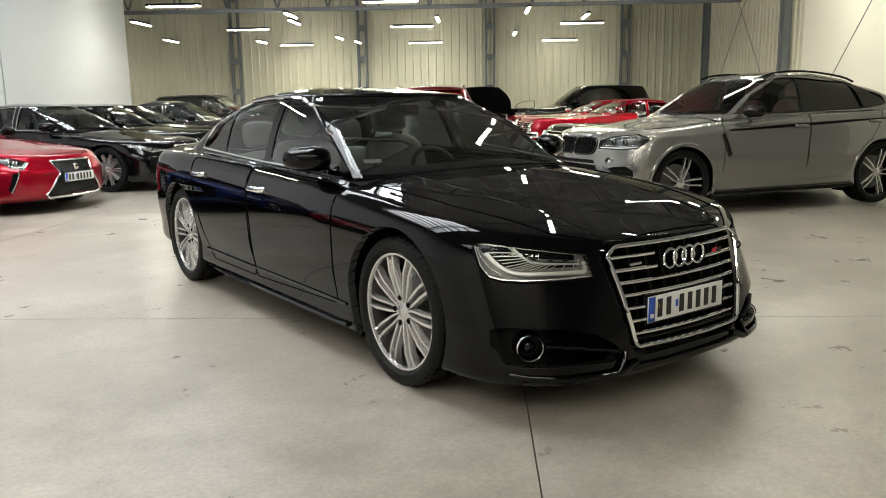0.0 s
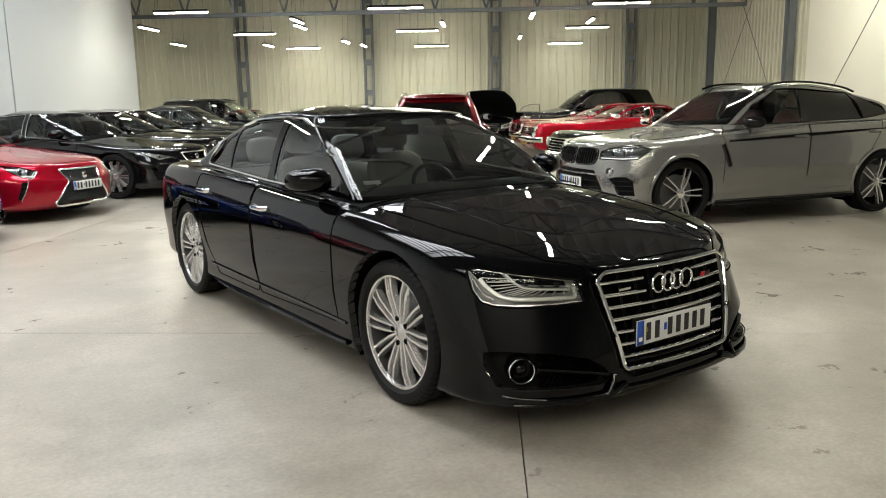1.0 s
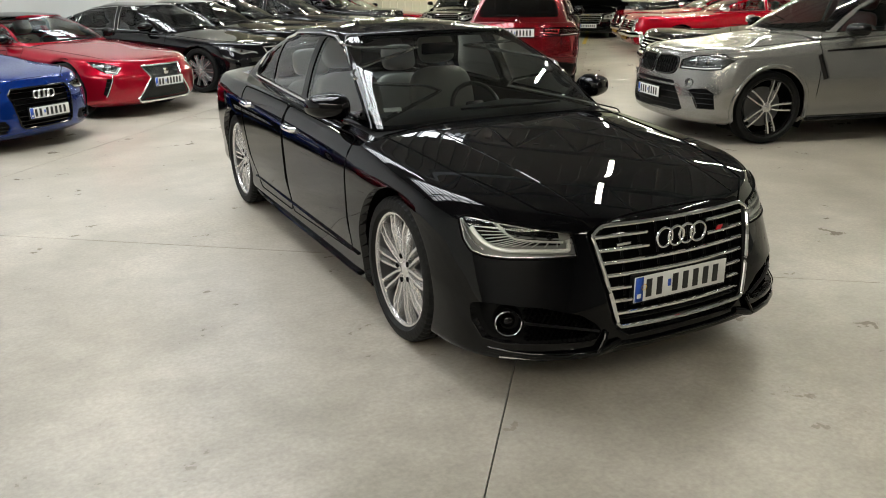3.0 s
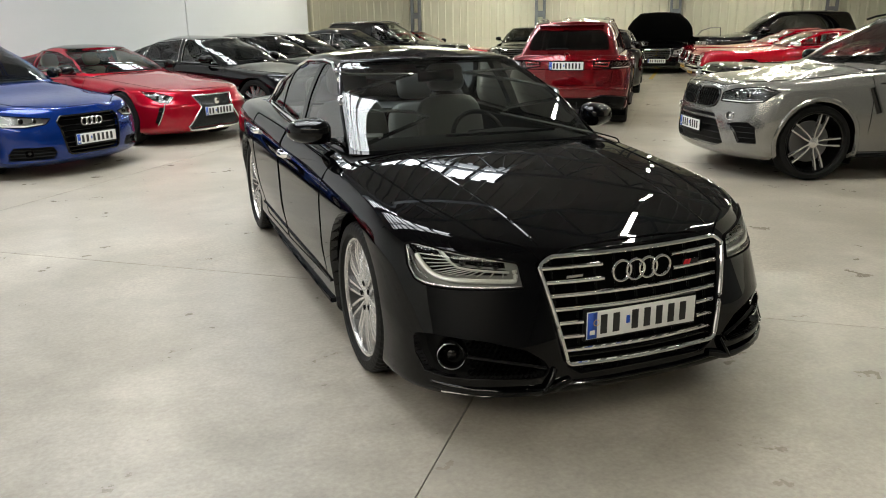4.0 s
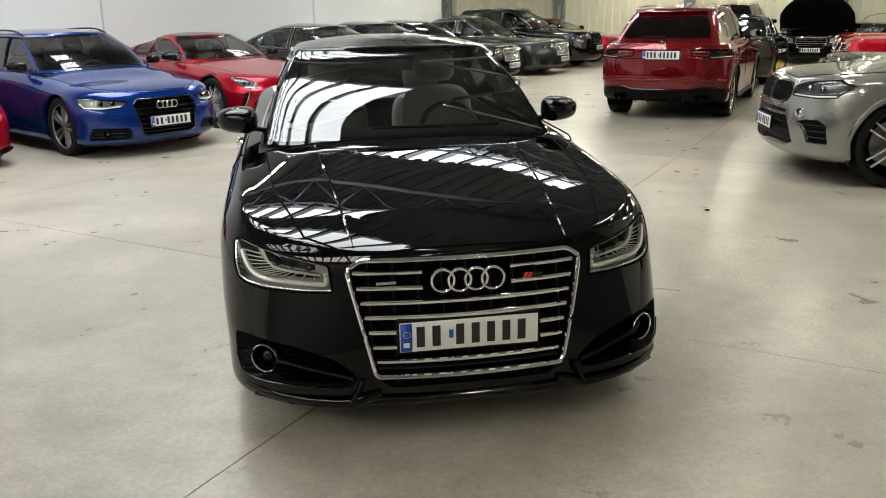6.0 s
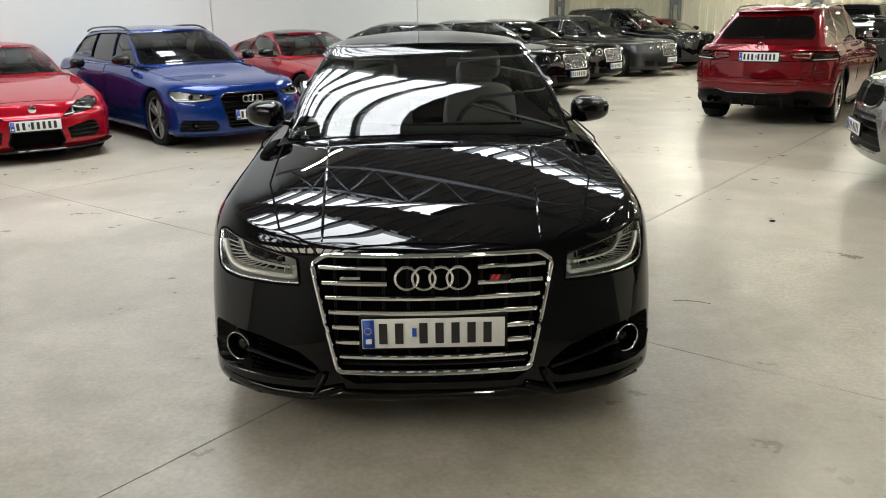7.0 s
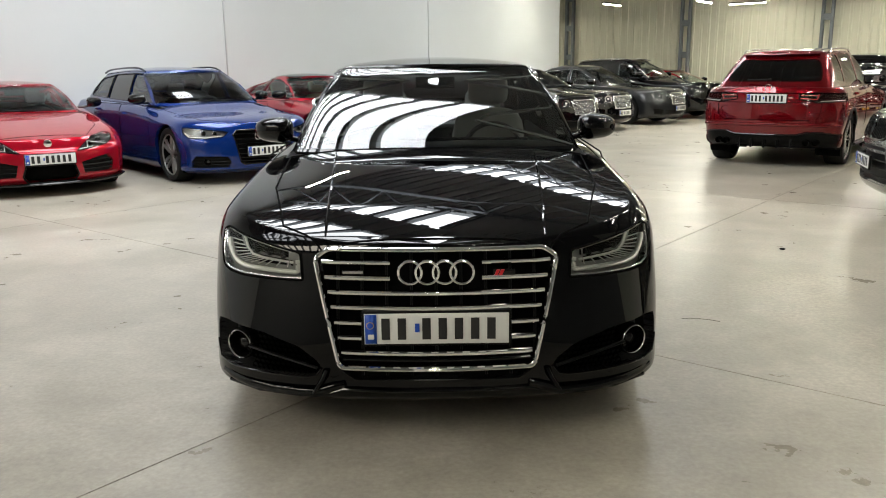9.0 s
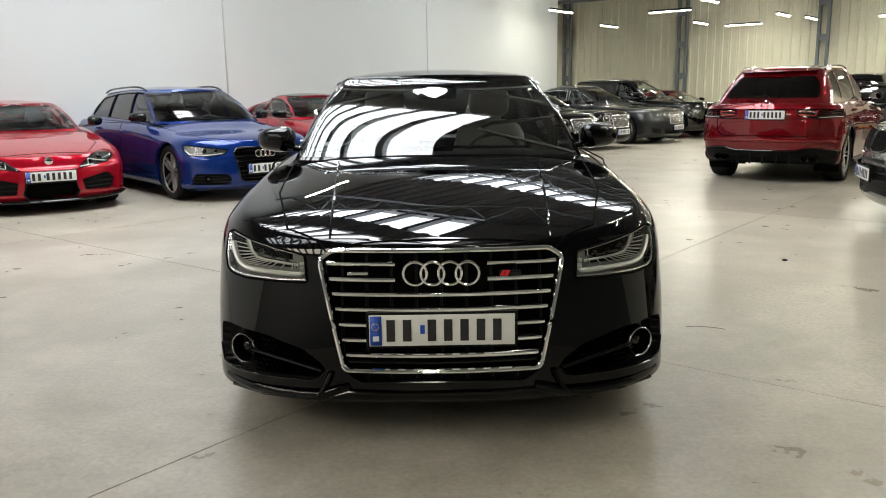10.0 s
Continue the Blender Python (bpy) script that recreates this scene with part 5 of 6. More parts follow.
SEDAN = dict(name="sedan_car", label="glossy black luxury sedan with a chrome barred grille", paint="deep_black",
             front=-2.482, rear=2.66, width=1.92, wb=2.992, wheel_r=0.36, nose=0.735, hood=0.875, belt=0.955, tail=1.0,
             cowl=-1.03, cowl_z=0.965, deck=1.98, deck_z=1.03, belt_w=0.795, roof_w=0.585, roof_f=-0.20, roof_r=1.08, roof=1.45,
             crown=0.065, lf=0.70, lr=0.6, gn=2.7, glf=0.185, wheel=TEN_FINE, tyre_w=0.265, lines=sedan_lines, dome=sedan_dome, cap=3.2, face=sedan_face, more=sedan_more,
             doors=[rounded([(-0.955, 0.30), (0.110, 0.27), (0.125, 0.60), (0.17, 0.955), (-0.94, 0.925)], 0.04), rounded([(0.122, 0.27), (0.86, 0.27), (0.98, 0.42), (1.09, 0.64), (1.16, 0.85), (1.18, 0.97), (0.182, 0.955)], 0.04)],
             handle=(0.16, 0.825), handle_mat="chrome", trim="chrome", screen_turn=-0.12,
             trim_poly=rounded([(-0.885, 0.955), (0.2, 0.975), (1.44, 1.020), (1.24, 1.215), (1.04, 1.300), (0.80, 1.355), (0.25, 1.380), (0.02, 1.370), (-0.215, 1.312), (-0.495, 1.185)], 0.03),
             bonnet=[(-0.40, -2.35), (0.40, -2.35), (0.58, -2.19), (0.70, -1.7), (0.755, -1.02), (-0.755, -1.02), (-0.70, -1.7), (-0.58, -2.19)],
             windows=[(rounded([(-0.845, 0.962), (0.155, 0.985), (0.215, 1.362), (0.04, 1.356), (-0.20, 1.300), (-0.465, 1.185)], 0.04), None),
                      (rounded([(0.245, 0.987), (0.965, 1.012), (1.03, 1.285), (0.80, 1.340), (0.30, 1.365)], 0.03), None),
                      (rounded([(0.985, 1.013), (1.40, 1.03), (1.22, 1.19), (1.06, 1.272)], 0.03), None)],
             screen=rounded([(-0.762, 0.960), (0.762, 0.960), (0.592, 1.380), (-0.592, 1.380)], 0.05), rear_screen=[(-0.6, 1.06), (0.6, 1.06), (0.5, 1.35), (-0.5, 1.35)], rear_glass="side_glass")

KEEP = ("screen_turn", "trim_poly", "rear_glass", "pillars", "gn", "glf", "_lines", "_glass", "lines", "dome", "face", "more", "doors", "bonnet", "trim", "handle", "handle_mat", "cap")


def variant(**kw):
    d = {k: v for k, v in SEDAN.items() if k not in KEEP}
    d.update(wheel=TEN, paint="black_paint")
    d.update(**{k: v for k, v in kw.items() if k != "wheel"})
    if "wheel" in kw:
        d["wheel"] = kw["wheel"]
    return d


def scaled_windows(belt, top, y0, y1, split, slope_f=0.75, slope_r=0.5, tint=None):
    """Two side windows between the belt line and the roof, from y0 to y1 at the belt."""
    h = top - belt
    return [([(y0, belt), (split - 0.03, belt + 0.01), (split - 0.04, top - 0.01), (y0 + slope_f + 0.12, top - 0.03), (y0 + slope_f * 0.55, belt + h * 0.62)], tint and tint[0]),
            ([(split + 0.04, belt + 0.01), (y1, belt + 0.03), (y1 - slope_r * 0.25, belt + h * 0.55), (y1 - slope_r, top - 0.05), (split + 0.03, top - 0.01)], tint and tint[-1])]


# ---------------------------------------------------------------- the other cars
RIM_BRIGHT = dict(spokes=5, twin=0.125, thick=0.0125, rim=0.78, metal=M["alloy"], barrel=M["dark"], dish=0.03, fan=0.95, lip=True)
RIM_TIPPED = dict(spokes=5, twin=0.135, thick=0.0135, rim=0.80, metal=M["alloy"], rim_metal=M["gloss_black"], barrel=M["dark"], dish=0.03, fan=0.95)
RIM_DARK = dict(spokes=5, twin=0.17, thick=0.018, rim=0.76, metal=M["grey_alloy"], barrel=M["dark"], dish=0.05, fan=0.95)
RIM_FINE = dict(spokes=10, twin=0.11, thick=0.009, rim=0.76, metal=M["alloy"], rim_metal=M["gloss_black"], barrel=M["dark"], dish=0.05, fan=0.7)
RIM_CLASSIC = dict(spokes=5, thick=0.05, rim=0.62, metal=M["alloy"], dish=0.06)


def face(grille, grille_mat="plastic", frame="gloss_black", bars=(), lamps=(), intakes=(), plate_z=0.5, plate_n=(2, 5), rounds=(), logo=None, mesh=0, mesh_mat=None, depth=0.04, yellow=False, bowl="lamp_bowl", ribs=0):
    """The front of a car: grille, lamps, intakes and plate, given as seen from ahead for one half or the whole."""
    def build(c, root, fr):
        halves = [grille] if grille and min(p[0] for p in grille) < 0 else [grille, mirror_poly(grille)] if grille else []
        for g in halves:
            back = fr.recess("grille", g, M[grille_mat], depth)
            if back is None:
                continue
            fr.wire("grille_frame", g, 0.011, M[frame], 0.003, parent=back)
            zs = [p[1] for p in g]
            for z in bars:
                xs = [x for x in np.linspace(-0.7, 0.7, 141) if inside(g, (x, z))]
                if xs:
                    part("grille_bar", sweep([fr.at((x, z), -0.008) for x in np.linspace(xs[0], xs[-1], 8)], 0.008, 6), M[frame], back)
            if ribs:
                gx = [p[0] for p in g]
                for x in np.linspace(min(gx) + 0.02, max(gx) - 0.02, ribs):
                    zz = [z for z in np.linspace(min(zs), max(zs), 40) if inside(g, (x, z))]
                    if zz:
                        part("grille_bar", sweep([fr.at((x, z), -0.006) for z in np.linspace(zz[0], zz[-1], 5)], 0.007, 6), M["plastic"], back)
            if mesh:
                gx = [p[0] for p in g]
                net = bmesh.new()
                for k in np.arange(min(gx) - 0.5, max(gx) + 0.5, mesh):
                    for d in (1, -1):
                        run = [(k + d * (z - min(zs)), z) for z in np.linspace(min(zs), max(zs), 30)]
                        run = [p for p in run if inside(g, p)]
                        if len(run) > 2:
                            for a, b in ((run[0], run[len(run) // 2]), (run[len(run) // 2], run[-1])):
                                tube(net, fr.at(a, -0.012), fr.at(b, -0.012), 0.005, 4)
                mm = mesh_mat or ("satin" if frame == "chrome" else "gloss_black")
                part("grille_mesh", net, M[mm], back, "bright metal mesh" if mm == "satin" else "")
        for lp in lamps:
            for poly in (lp, mirror_poly(lp)):
                zs = [p[1] for p in poly]
                cx, cz = sum(p[0] for p in poly) / len(poly), sum(zs) / len(zs)
                shrink = [(cx + (p[0] - cx) * 0.93, cz + (p[1] - cz) * 0.84) for p in poly]
                h = fr.lamp(poly, 0.03, M[bowl])
                if h:
                    # dark wire paints the shaded gap at the lens border
                    fr.wire("lamp_seal", poly, 0.0045, M["dark"], 0.0, parent=h)
                    lower = sorted(p for p in shrink if p[1] <= cz + 0.004)
                    if len(lower) > 1:
                        fr.wire("light_bar", lower, 0.0062, M["led_bar"], -0.008, False, parent=h)
                        fr.wire("lamp_edge", [(p[0], p[1] + 0.022) for p in lower], 0.0035, M["satin"], -0.012, False, parent=h)
                    upper = sorted(p for p in shrink if p[1] > cz + 0.004)
                    if len(upper) > 1:
                        fr.wire("lamp_edge", upper, 0.0035, M["satin"], -0.008, False, parent=h)
                    for f in (0.34, 0.60):
                        px = min(p[0] for p in poly) + (max(p[0] for p in poly) - min(p[0] for p in poly)) * (f if cx > 0 else 1 - f)
                        inner = [z for z in np.linspace(min(zs), max(zs), 30) if inside(poly, (px, z))]
                        if inner and inner[-1] - inner[0] > 0.05:
                            r = min(0.026, (inner[-1] - inner[0]) * 0.28)
                            at = Matrix.Translation(fr.at((px, (inner[0] + inner[-1]) / 2 + 0.006), -0.014)) @ Matrix.Rotation(math.pi / 2, 4, "X")
                            part("projector", lathe([(-0.02, r), (0.0, r * 0.95), (0.008, r * 0.7), (0.012, 0.001)], 16, "Z"), M["gloss_black"], h, matrix=at)
                            part("projector_ring", lathe([(-0.004, r * 1.02), (0.004, r * 1.12), (0.0, r * 1.25), (-0.01, r * 1.3)], 18, "Z"), M["satin"], h, matrix=at)
        for x, z, r, kind in rounds:
            for sg in (-1, 1):
                ctr = fr.at((sg * x, z), 0.002)
                ny = Matrix.Rotation(sg * 0.9 * abs(x), 4, "Z")
                lp = part("headlight" if kind == "lamp" else "fog_lamp", lathe([(-0.05, r * 0.5), (-0.02, r * 0.85), (0.004, r)], 28, "Z"), M[bowl if kind == "lamp" else "gloss_black"], root, matrix=Matrix.Translation(ctr) @ ny @ Matrix.Rotation(math.pi / 2, 4, "X"))
                part("lamp_ring", lathe([(-0.005, r * 1.02), (0.010, r * 1.06), (0.010, r * 0.98), (0.0, r * 0.93)], 28, "Z"), M["chrome" if kind == "lamp" else "gloss_black"], lp)
                part("bulb", lathe([(-0.03, r * 0.45), (-0.01, r * 0.4), (0.0, 0.001)], 20, "Z"), M["led_bar" if kind == "lamp" else "lamp_dark"], lp)
        for poly in intakes:
            both = [poly] if min(p[0] for p in poly) < 0 else [poly, mirror_poly(poly)]
            for p in both:
                pit = fr.recess("air_intake", p, M["plastic"], 0.045)
                if pit:
                    zs = [q[1] for q in p]
                    for z in np.linspace(min(zs), max(zs), 5)[1:-1]:
                        xs = [x for x in np.linspace(-0.9, 0.9, 181) if inside(p, (x, z))]
                        if len(xs) > 3:
                            part("intake_bar", sweep([fr.at((x, z), -0.022) for x in np.linspace(xs[0], xs[-1], 6)], 0.006, 5), M["plastic"], pit)
        if plate_z:
            plate(root, fr.at((0, plate_z), 0.024), 0, *plate_n, yellow=yellow)
        if logo == "rings":
            ring_logo(root, fr.at((0, grille and max(p[1] for p in grille) - 0.075 or 0.6), 0.012), 0.0415, 0.062, 0.006)
        elif logo:
            ctr = fr.at((0, logo), 0.010)
            part("badge", lathe([(-0.008, 0.045), (0.006, 0.043), (0.010, 0.03), (0.010, 0.001)], 28, "Z"), M["chrome"], root, "round chrome badge", matrix=Matrix.Translation(ctr) @ Matrix.Rotation(math.pi / 2, 4, "X"))
    return build


def extras(mirror=("plastic",), mz=1.0, my=-0.55, mx=0.93, rails=None, rail_mat="plastic", stripe=None, skirt=True, arch=None, cab=0.42, leather="dark_leather", vent=None, spoiler=None):
    def build(c, root):
        L, G = c["_lines"], c["_glass"]
        for sg in (-1, 1):
            wing_mirror(root, sg, mx, my, mz, (0.20, 0.13, 0.135), M[mirror[0]])
            g = c.get("ground", 0.17)
            ax, ra = c["wb"] / 2, c["wheel_r"] + 0.06
            if skirt:
                pts = [(sg * (side_x(L, y, g + 0.06) + 0.008), y, g + 0.035) for y in np.linspace(-ax + ra, ax - ra, 8)]
                part("side_skirt", sweep(pts, 0.026, 6, False, 0.9), M["plastic"], root)
            if rails:
                y0, y1 = rails
                pts = [(sg * (c["roof_w"] * 0.95), y, curve1(G[3]["z"], y) - 0.012 + 0.045 * (1 - (2 * (y - y0) / (y1 - y0) - 1) ** 6)) for y in np.linspace(y0, y1, 14)]
                part("roof_rail", sweep(pts, 0.014, 6), M[rail_mat], root)
            if arch:
                for ya in (-ax, ax):
                    ring = []
                    for t in np.linspace(-0.09 * math.pi, 1.09 * math.pi, 28):
                        y, z = ya + (ra - 0.005) * math.cos(t), c["wheel_r"] + (ra - 0.005) * math.sin(t)
                        ring.append((sg * (side_x(L, y, z) + 0.001), y, z))
                    part("arch_trim", sweep(ring, 0.024, 6, False, 0.55, up=(sg, 0, 0)), M[arch], root)
            if stripe:
                (ya, za), (yb, zb) = stripe
                bm = bmesh.new()
                prev = None
                for t in np.linspace(0, 1, 14):
                    y = ya + (yb - ya) * t
                    z = za + (zb - za) * t
                    h = 0.015 * math.sin(math.pi * min(1, t + 0.08)) + 0.003
                    x0, x1 = side_x(L, y, z - h) + 0.002, side_x(L, y, z + h) + 0.002
                    a, b = bm.verts.new((sg * x0, y, z - h)), bm.verts.new((sg * x1, y, z + h))
                    if prev:
                        bm.faces.new((prev[0], a, b, prev[1]))
                    prev = (a, b)
                bmesh.ops.solidify(bm, geom=bm.faces[:], thickness=0.002)
                part("side_stripe", bm, M["plastic"], root, "matt black side stripe")
            if vent:
                y, z0, z1 = vent
                pts = [(sg * (side_x(L, y + 0.06 * t, z0 + (z1 - z0) * t) + 0.002), y - 0.10 * t, z0 + (z1 - z0) * t) for t in (0, 0.5, 1)]
                part("side_vent", sweep(pts, 0.034, 8, False, 0.5, up=(1, 0, 0)), M["gloss_black"], root)
        if spoiler:
            y, z, w = spoiler
            part("spoiler", sweep([(x, y - 0.10 * abs(x / w) ** 2, z) for x in np.linspace(-w, w, 9)], 0.05, 8, False, 0.28), M[c.get("spoiler_mat", c["paint"])], root)
        if cab:
            cabin(c, root, cab, M[leather])
        part("wiper", sweep([(-0.45, c["cowl"] + 0.12, c["cowl_z"] + 0.02), (0.0, c["cowl"] + 0.06, c["cowl_z"] + 0.03), (0.35, c["cowl"] + 0.09, c["cowl_z"] + 0.025)], 0.010, 6), M["plastic"], root)
    return build


def doors4(c_ax, r, z0, z1, split, f0, r1):
    return [[(f0, z0 + 0.02), (split - 0.012, z0), (split, z0 + 0.35), (split + 0.04, z1), (f0 + 0.02, z1)],
            [(split, z0), (c_ax - r - 0.08, z0), (c_ax - r * 0.45, z0 + r * 0.9), (r1, z1), (split + 0.052, z1), (split + 0.012, z0 + 0.35)]]


def black_roof(c, root, gh):
    w, y0, y1 = c["roof_w"] * 0.93, c["roof_f"] + 0.05, c["roof_r"] - 0.02
    fs = cut(gh, rounded([(-w, y0), (w, y0), (w * 0.97, y1), (-w * 0.97, y1)], 0.05), (0, 1), lambda f: f.normal.z > 0.7)
    if fs:
        part("roof_panel", lift(gh, fs, 0.0, 0.003), M["gloss_black"], root, "glossy black roof panel")


def kidney_more(c, root):
    extras(("gloss_black",), 1.175, -0.50, 0.98, (-0.10, 1.32), "gloss_black", ((-0.85, 0.965), (1.95, 1.075)), True, "silver_paint", 0.62, "red_leather", (-0.84, 0.68, 0.93), (2.06, 1.275, 0.56))(c, root)


SUV = variant(name="suv_car", label="silver grey coupe SUV with black roof and tinted glass", paint="silver_paint", cabin_top=black_roof,
              front=-2.37, rear=2.54, width=1.985, wb=2.933, wheel_r=0.385, ground=0.22, nose=0.91, hood=1.04, belt=1.105, tail=1.17,
              cowl=-0.98, cowl_z=1.115, deck=2.25, deck_z=1.20, belt_w=0.83, roof_w=0.61, roof_f=-0.10, roof_r=1.35, roof=1.655, drop=0.06, rear_seats=False, trim="gloss_black", spoiler_mat="gloss_black",
              hd=True, cap=3.6, wheel=RIM_TIPPED, tyre_w=0.29, lf=0.58, n=2.3, counts=(44, 100, 24), arch=0.05,
              doors=doors4(1.466, 0.43, 0.42, 1.15, 0.30, -0.93, 1.50), handle=(0.16, 0.985), bonnet=[(-0.42, -2.22), (0.42, -2.22), (0.70, -1.9), (0.80, -0.92), (-0.80, -0.92), (-0.70, -1.9)],
              windows=[(rounded([(-0.68, 1.143), (0.305, 1.158), (0.335, 1.563), (0.05, 1.558), (-0.35, 1.378)], 0.04), None), ([(0.308, 1.158), (1.30, 1.183), (1.17, 1.500), (0.338, 1.563)], "dark_glass"), (rounded([(1.305, 1.183), (1.72, 1.238), (1.66, 1.328), (1.20, 1.493)], 0.03), "dark_glass")],
              screen=rounded([(-0.75, 1.143), (0.75, 1.143), (0.59, 1.558), (-0.59, 1.558)], 0.04), rear_screen=[(-0.6, 1.228), (0.6, 1.228), (0.5, 1.458), (-0.5, 1.458)],
              face=face(rounded([(0.022, 0.735), (0.020, 0.870), (0.045, 0.900), (0.300, 0.908), (0.405, 0.888), (0.440, 0.820), (0.405, 0.735), (0.300, 0.712), (0.060, 0.710)], 0.025, 2), "dark", "gloss_black", ribs=9,
                        lamps=[[(0.475, 0.785), (0.465, 0.868), (0.588, 0.912), (0.84, 0.948), (0.945, 0.902), (0.900, 0.800), (0.77, 0.784)]],
                        intakes=[[(-0.42, 0.652), (0.42, 0.652), (0.45, 0.615), (-0.45, 0.615)], [(-0.46, 0.595), (0.46, 0.595), (0.545, 0.475), (0.60, 0.365), (0.49, 0.320), (-0.49, 0.320), (-0.60, 0.365), (-0.545, 0.475)], [(0.63, 0.565), (0.72, 0.590), (0.838, 0.596), (0.895, 0.55), (0.905, 0.385), (0.766, 0.382), (0.715, 0.49)]],
                        bowl="lamp_dark", plate_z=0.505, plate_n=(3, 4), rounds=[(0.655, 0.648, 0.042, "lamp")]), more=kidney_more)


def suv_tail(c, root, bk):
    for sg in (1, -1):
        mp = (lambda p: p) if sg > 0 else mirror_poly
        h = bk.lamp(mp([(0.405, 0.930), (0.405, 1.012), (0.62, 1.018), (0.93, 1.010), (0.94, 0.905), (0.66, 0.888)]), 0.02, M["lamp_red"], [], M["tail_lit"], "tail_lamp")
        if h:
            for k in range(5):
                bk.wire("light_bar", mp([(0.43 + 0.045 * k, 0.982), (0.46 + 0.045 * k, 0.984)]), 0.006, M["tail_lit"], -0.008, False, parent=h)
            bk.wire("light_bar", mp([(0.42, 0.945), (0.62, 0.930), (0.64, 0.995)]), 0.006, M["tail_lit"], -0.010, False, parent=h)
            bk.wire("lamp_edge", mp([(0.66, 0.905), (0.92, 0.915)]), 0.010, M["satin"], -0.010, False, parent=h)
            # dark wire paints the gap's shade round the tail lamp
            bk.wire("lamp_seal", mp([(0.405, 0.930), (0.405, 1.012), (0.62, 1.018), (0.93, 1.010), (0.94, 0.905), (0.66, 0.888)]), 0.005, M["dark"], 0.0, parent=h)
    bk.recess("rear_diffuser", [(-0.93, 0.445), (-0.72, 0.478), (-0.54, 0.486), (-0.40, 0.446), (0.40, 0.446), (0.54, 0.486), (0.72, 0.478), (0.93, 0.445), (0.86, 0.24), (-0.86, 0.24)], M["plastic"], 0.02)
    for k in np.linspace(-0.34, 0.34, 5):
        part("diffuser_fin", boxm((k - 0.008, -0.03, 0.27), (k + 0.008, 0.03, 0.39), 0.004), M["plastic"], root, matrix=Matrix.Translation((0, bk.at((k, 0.37)).y, 0)))
    for sg in (-1, 1):
        for dx in (0.0, 0.11):
            p = bk.at((sg * (0.535 + dx), 0.352), -0.02)
            part("tailpipe", lathe([(-0.05, 0.045), (0.07, 0.045), (0.075, 0.041), (0.05, 0.036), (-0.05, 0.034)], 20, "Z"), M["gloss_black"], root, matrix=Matrix.Translation(p) @ Matrix.Rotation(-math.pi / 2, 4, "X"))
    plate(root, bk.at((0, 0.942), 0.022), 180, 3, 5)
    bk.wire("tailgate_bar", [(-0.40, 1.022), (0.40, 1.022)], 0.010, M["dark_red"], 0.012, False)
    p = bk.at((0, 1.085), 0.010)
    part("badge", sweep([p + Vector((0.042 * math.cos(t), 0, 0.042 * math.sin(t))) for t in np.linspace(0, 2 * math.pi, 28, endpoint=False)], 0.006, 6, True, up=(0, 1, 0)), M["chrome"], root, "round chrome badge")
    bk.panel("tailgate", rounded([(-0.56, 0.672), (0.56, 0.672), (0.63, 0.72), (0.645, 0.830), (0.38, 0.850), (-0.38, 0.850), (-0.645, 0.830), (-0.63, 0.72)], 0.03), None, 0.014, -0.016)
    bk.wire("tailgate_gap", rounded([(-0.60, 0.655), (0.60, 0.655), (0.67, 0.72), (0.69, 0.888), (-0.69, 0.888), (-0.67, 0.72)], 0.04)[4:-1], 0.004, M["dark"], 0.001, False)
    bk.wire("bumper_edge", [(-0.90, 0.575), (-0.60, 0.590), (0.60, 0.590), (0.90, 0.575)], 0.016, M["dark_red"], 0.004, False, 1.5)
    bk.wire("diffuser_trim", [(-0.92, 0.452), (-0.72, 0.486), (-0.54, 0.494), (-0.40, 0.454), (0.40, 0.454), (0.54, 0.494), (0.72, 0.486), (0.92, 0.452)], 0.010, M["gloss_black"], 0.010, False)
    part("rear_wiper", sweep([bk.at((x, 1.0)) + Vector((0, -0.13, 0.19)) for x in (0.0, 0.15, 0.32)], 0.012, 6), M["plastic"], root)
    bk.recess("rear_reflector", [(0.62, 0.60), (0.86, 0.61), (0.86, 0.585), (0.62, 0.575)], M["lamp_red"], 0.004)


SUV_RED = variant(rear_seats=False, name="suv_car", label="dark red SUV with tinted rear glass and twin tailpipes", paint="dark_red",
                  front=-2.33, rear=2.37, width=1.90, wb=2.873, wheel_r=0.365, ground=0.22, nose=0.93, hood=1.03, belt=1.10, tail=1.09,
                  cowl=-0.88, cowl_z=1.10, deck=2.20, deck_z=1.10, belt_w=0.80, roof_w=0.60, roof_f=-0.10, roof_r=1.72, roof=1.64, lr=0.40, glr=0.22, taper=0.95, hd=True, counts=(20, 80, 44),
                  wheel=RIM_BRIGHT, tyre_w=0.27, windows=[(rounded([(-0.55, 1.125), (0.28, 1.135), (0.28, 1.555), (0.0, 1.545), (-0.25, 1.40)], 0.03), None), (rounded([(0.35, 1.135), (1.20, 1.15), (1.15, 1.54), (0.36, 1.555)], 0.03), "dark_glass"), (rounded([(1.26, 1.15), (1.75, 1.18), (1.62, 1.48), (1.22, 1.535)], 0.03), "dark_glass")],
                  doors=doors4(1.436, 0.41, 0.40, 1.09, 0.30, -0.90, 1.35), handle=(0.16, 0.95),
                  screen=rounded([(-0.72, 1.125), (0.72, 1.125), (0.58, 1.55), (-0.58, 1.55)], 0.03), rear_screen=rounded([(-0.63, 1.165), (0.63, 1.165), (0.585, 1.36), (0.50, 1.465), (-0.50, 1.465), (-0.585, 1.36)], 0.06),
                  tail_face=suv_tail, more=extras(("gloss_black",), 1.17, -0.45, 0.96, (-0.05, 1.55), "satin", None, True, "plastic", 0.52, "dark_leather", None, (1.80, 1.535, 0.50)))
BLACK_SUV = dict(SUV_RED, label="black SUV parked in line on the concrete floor", paint="black_paint")
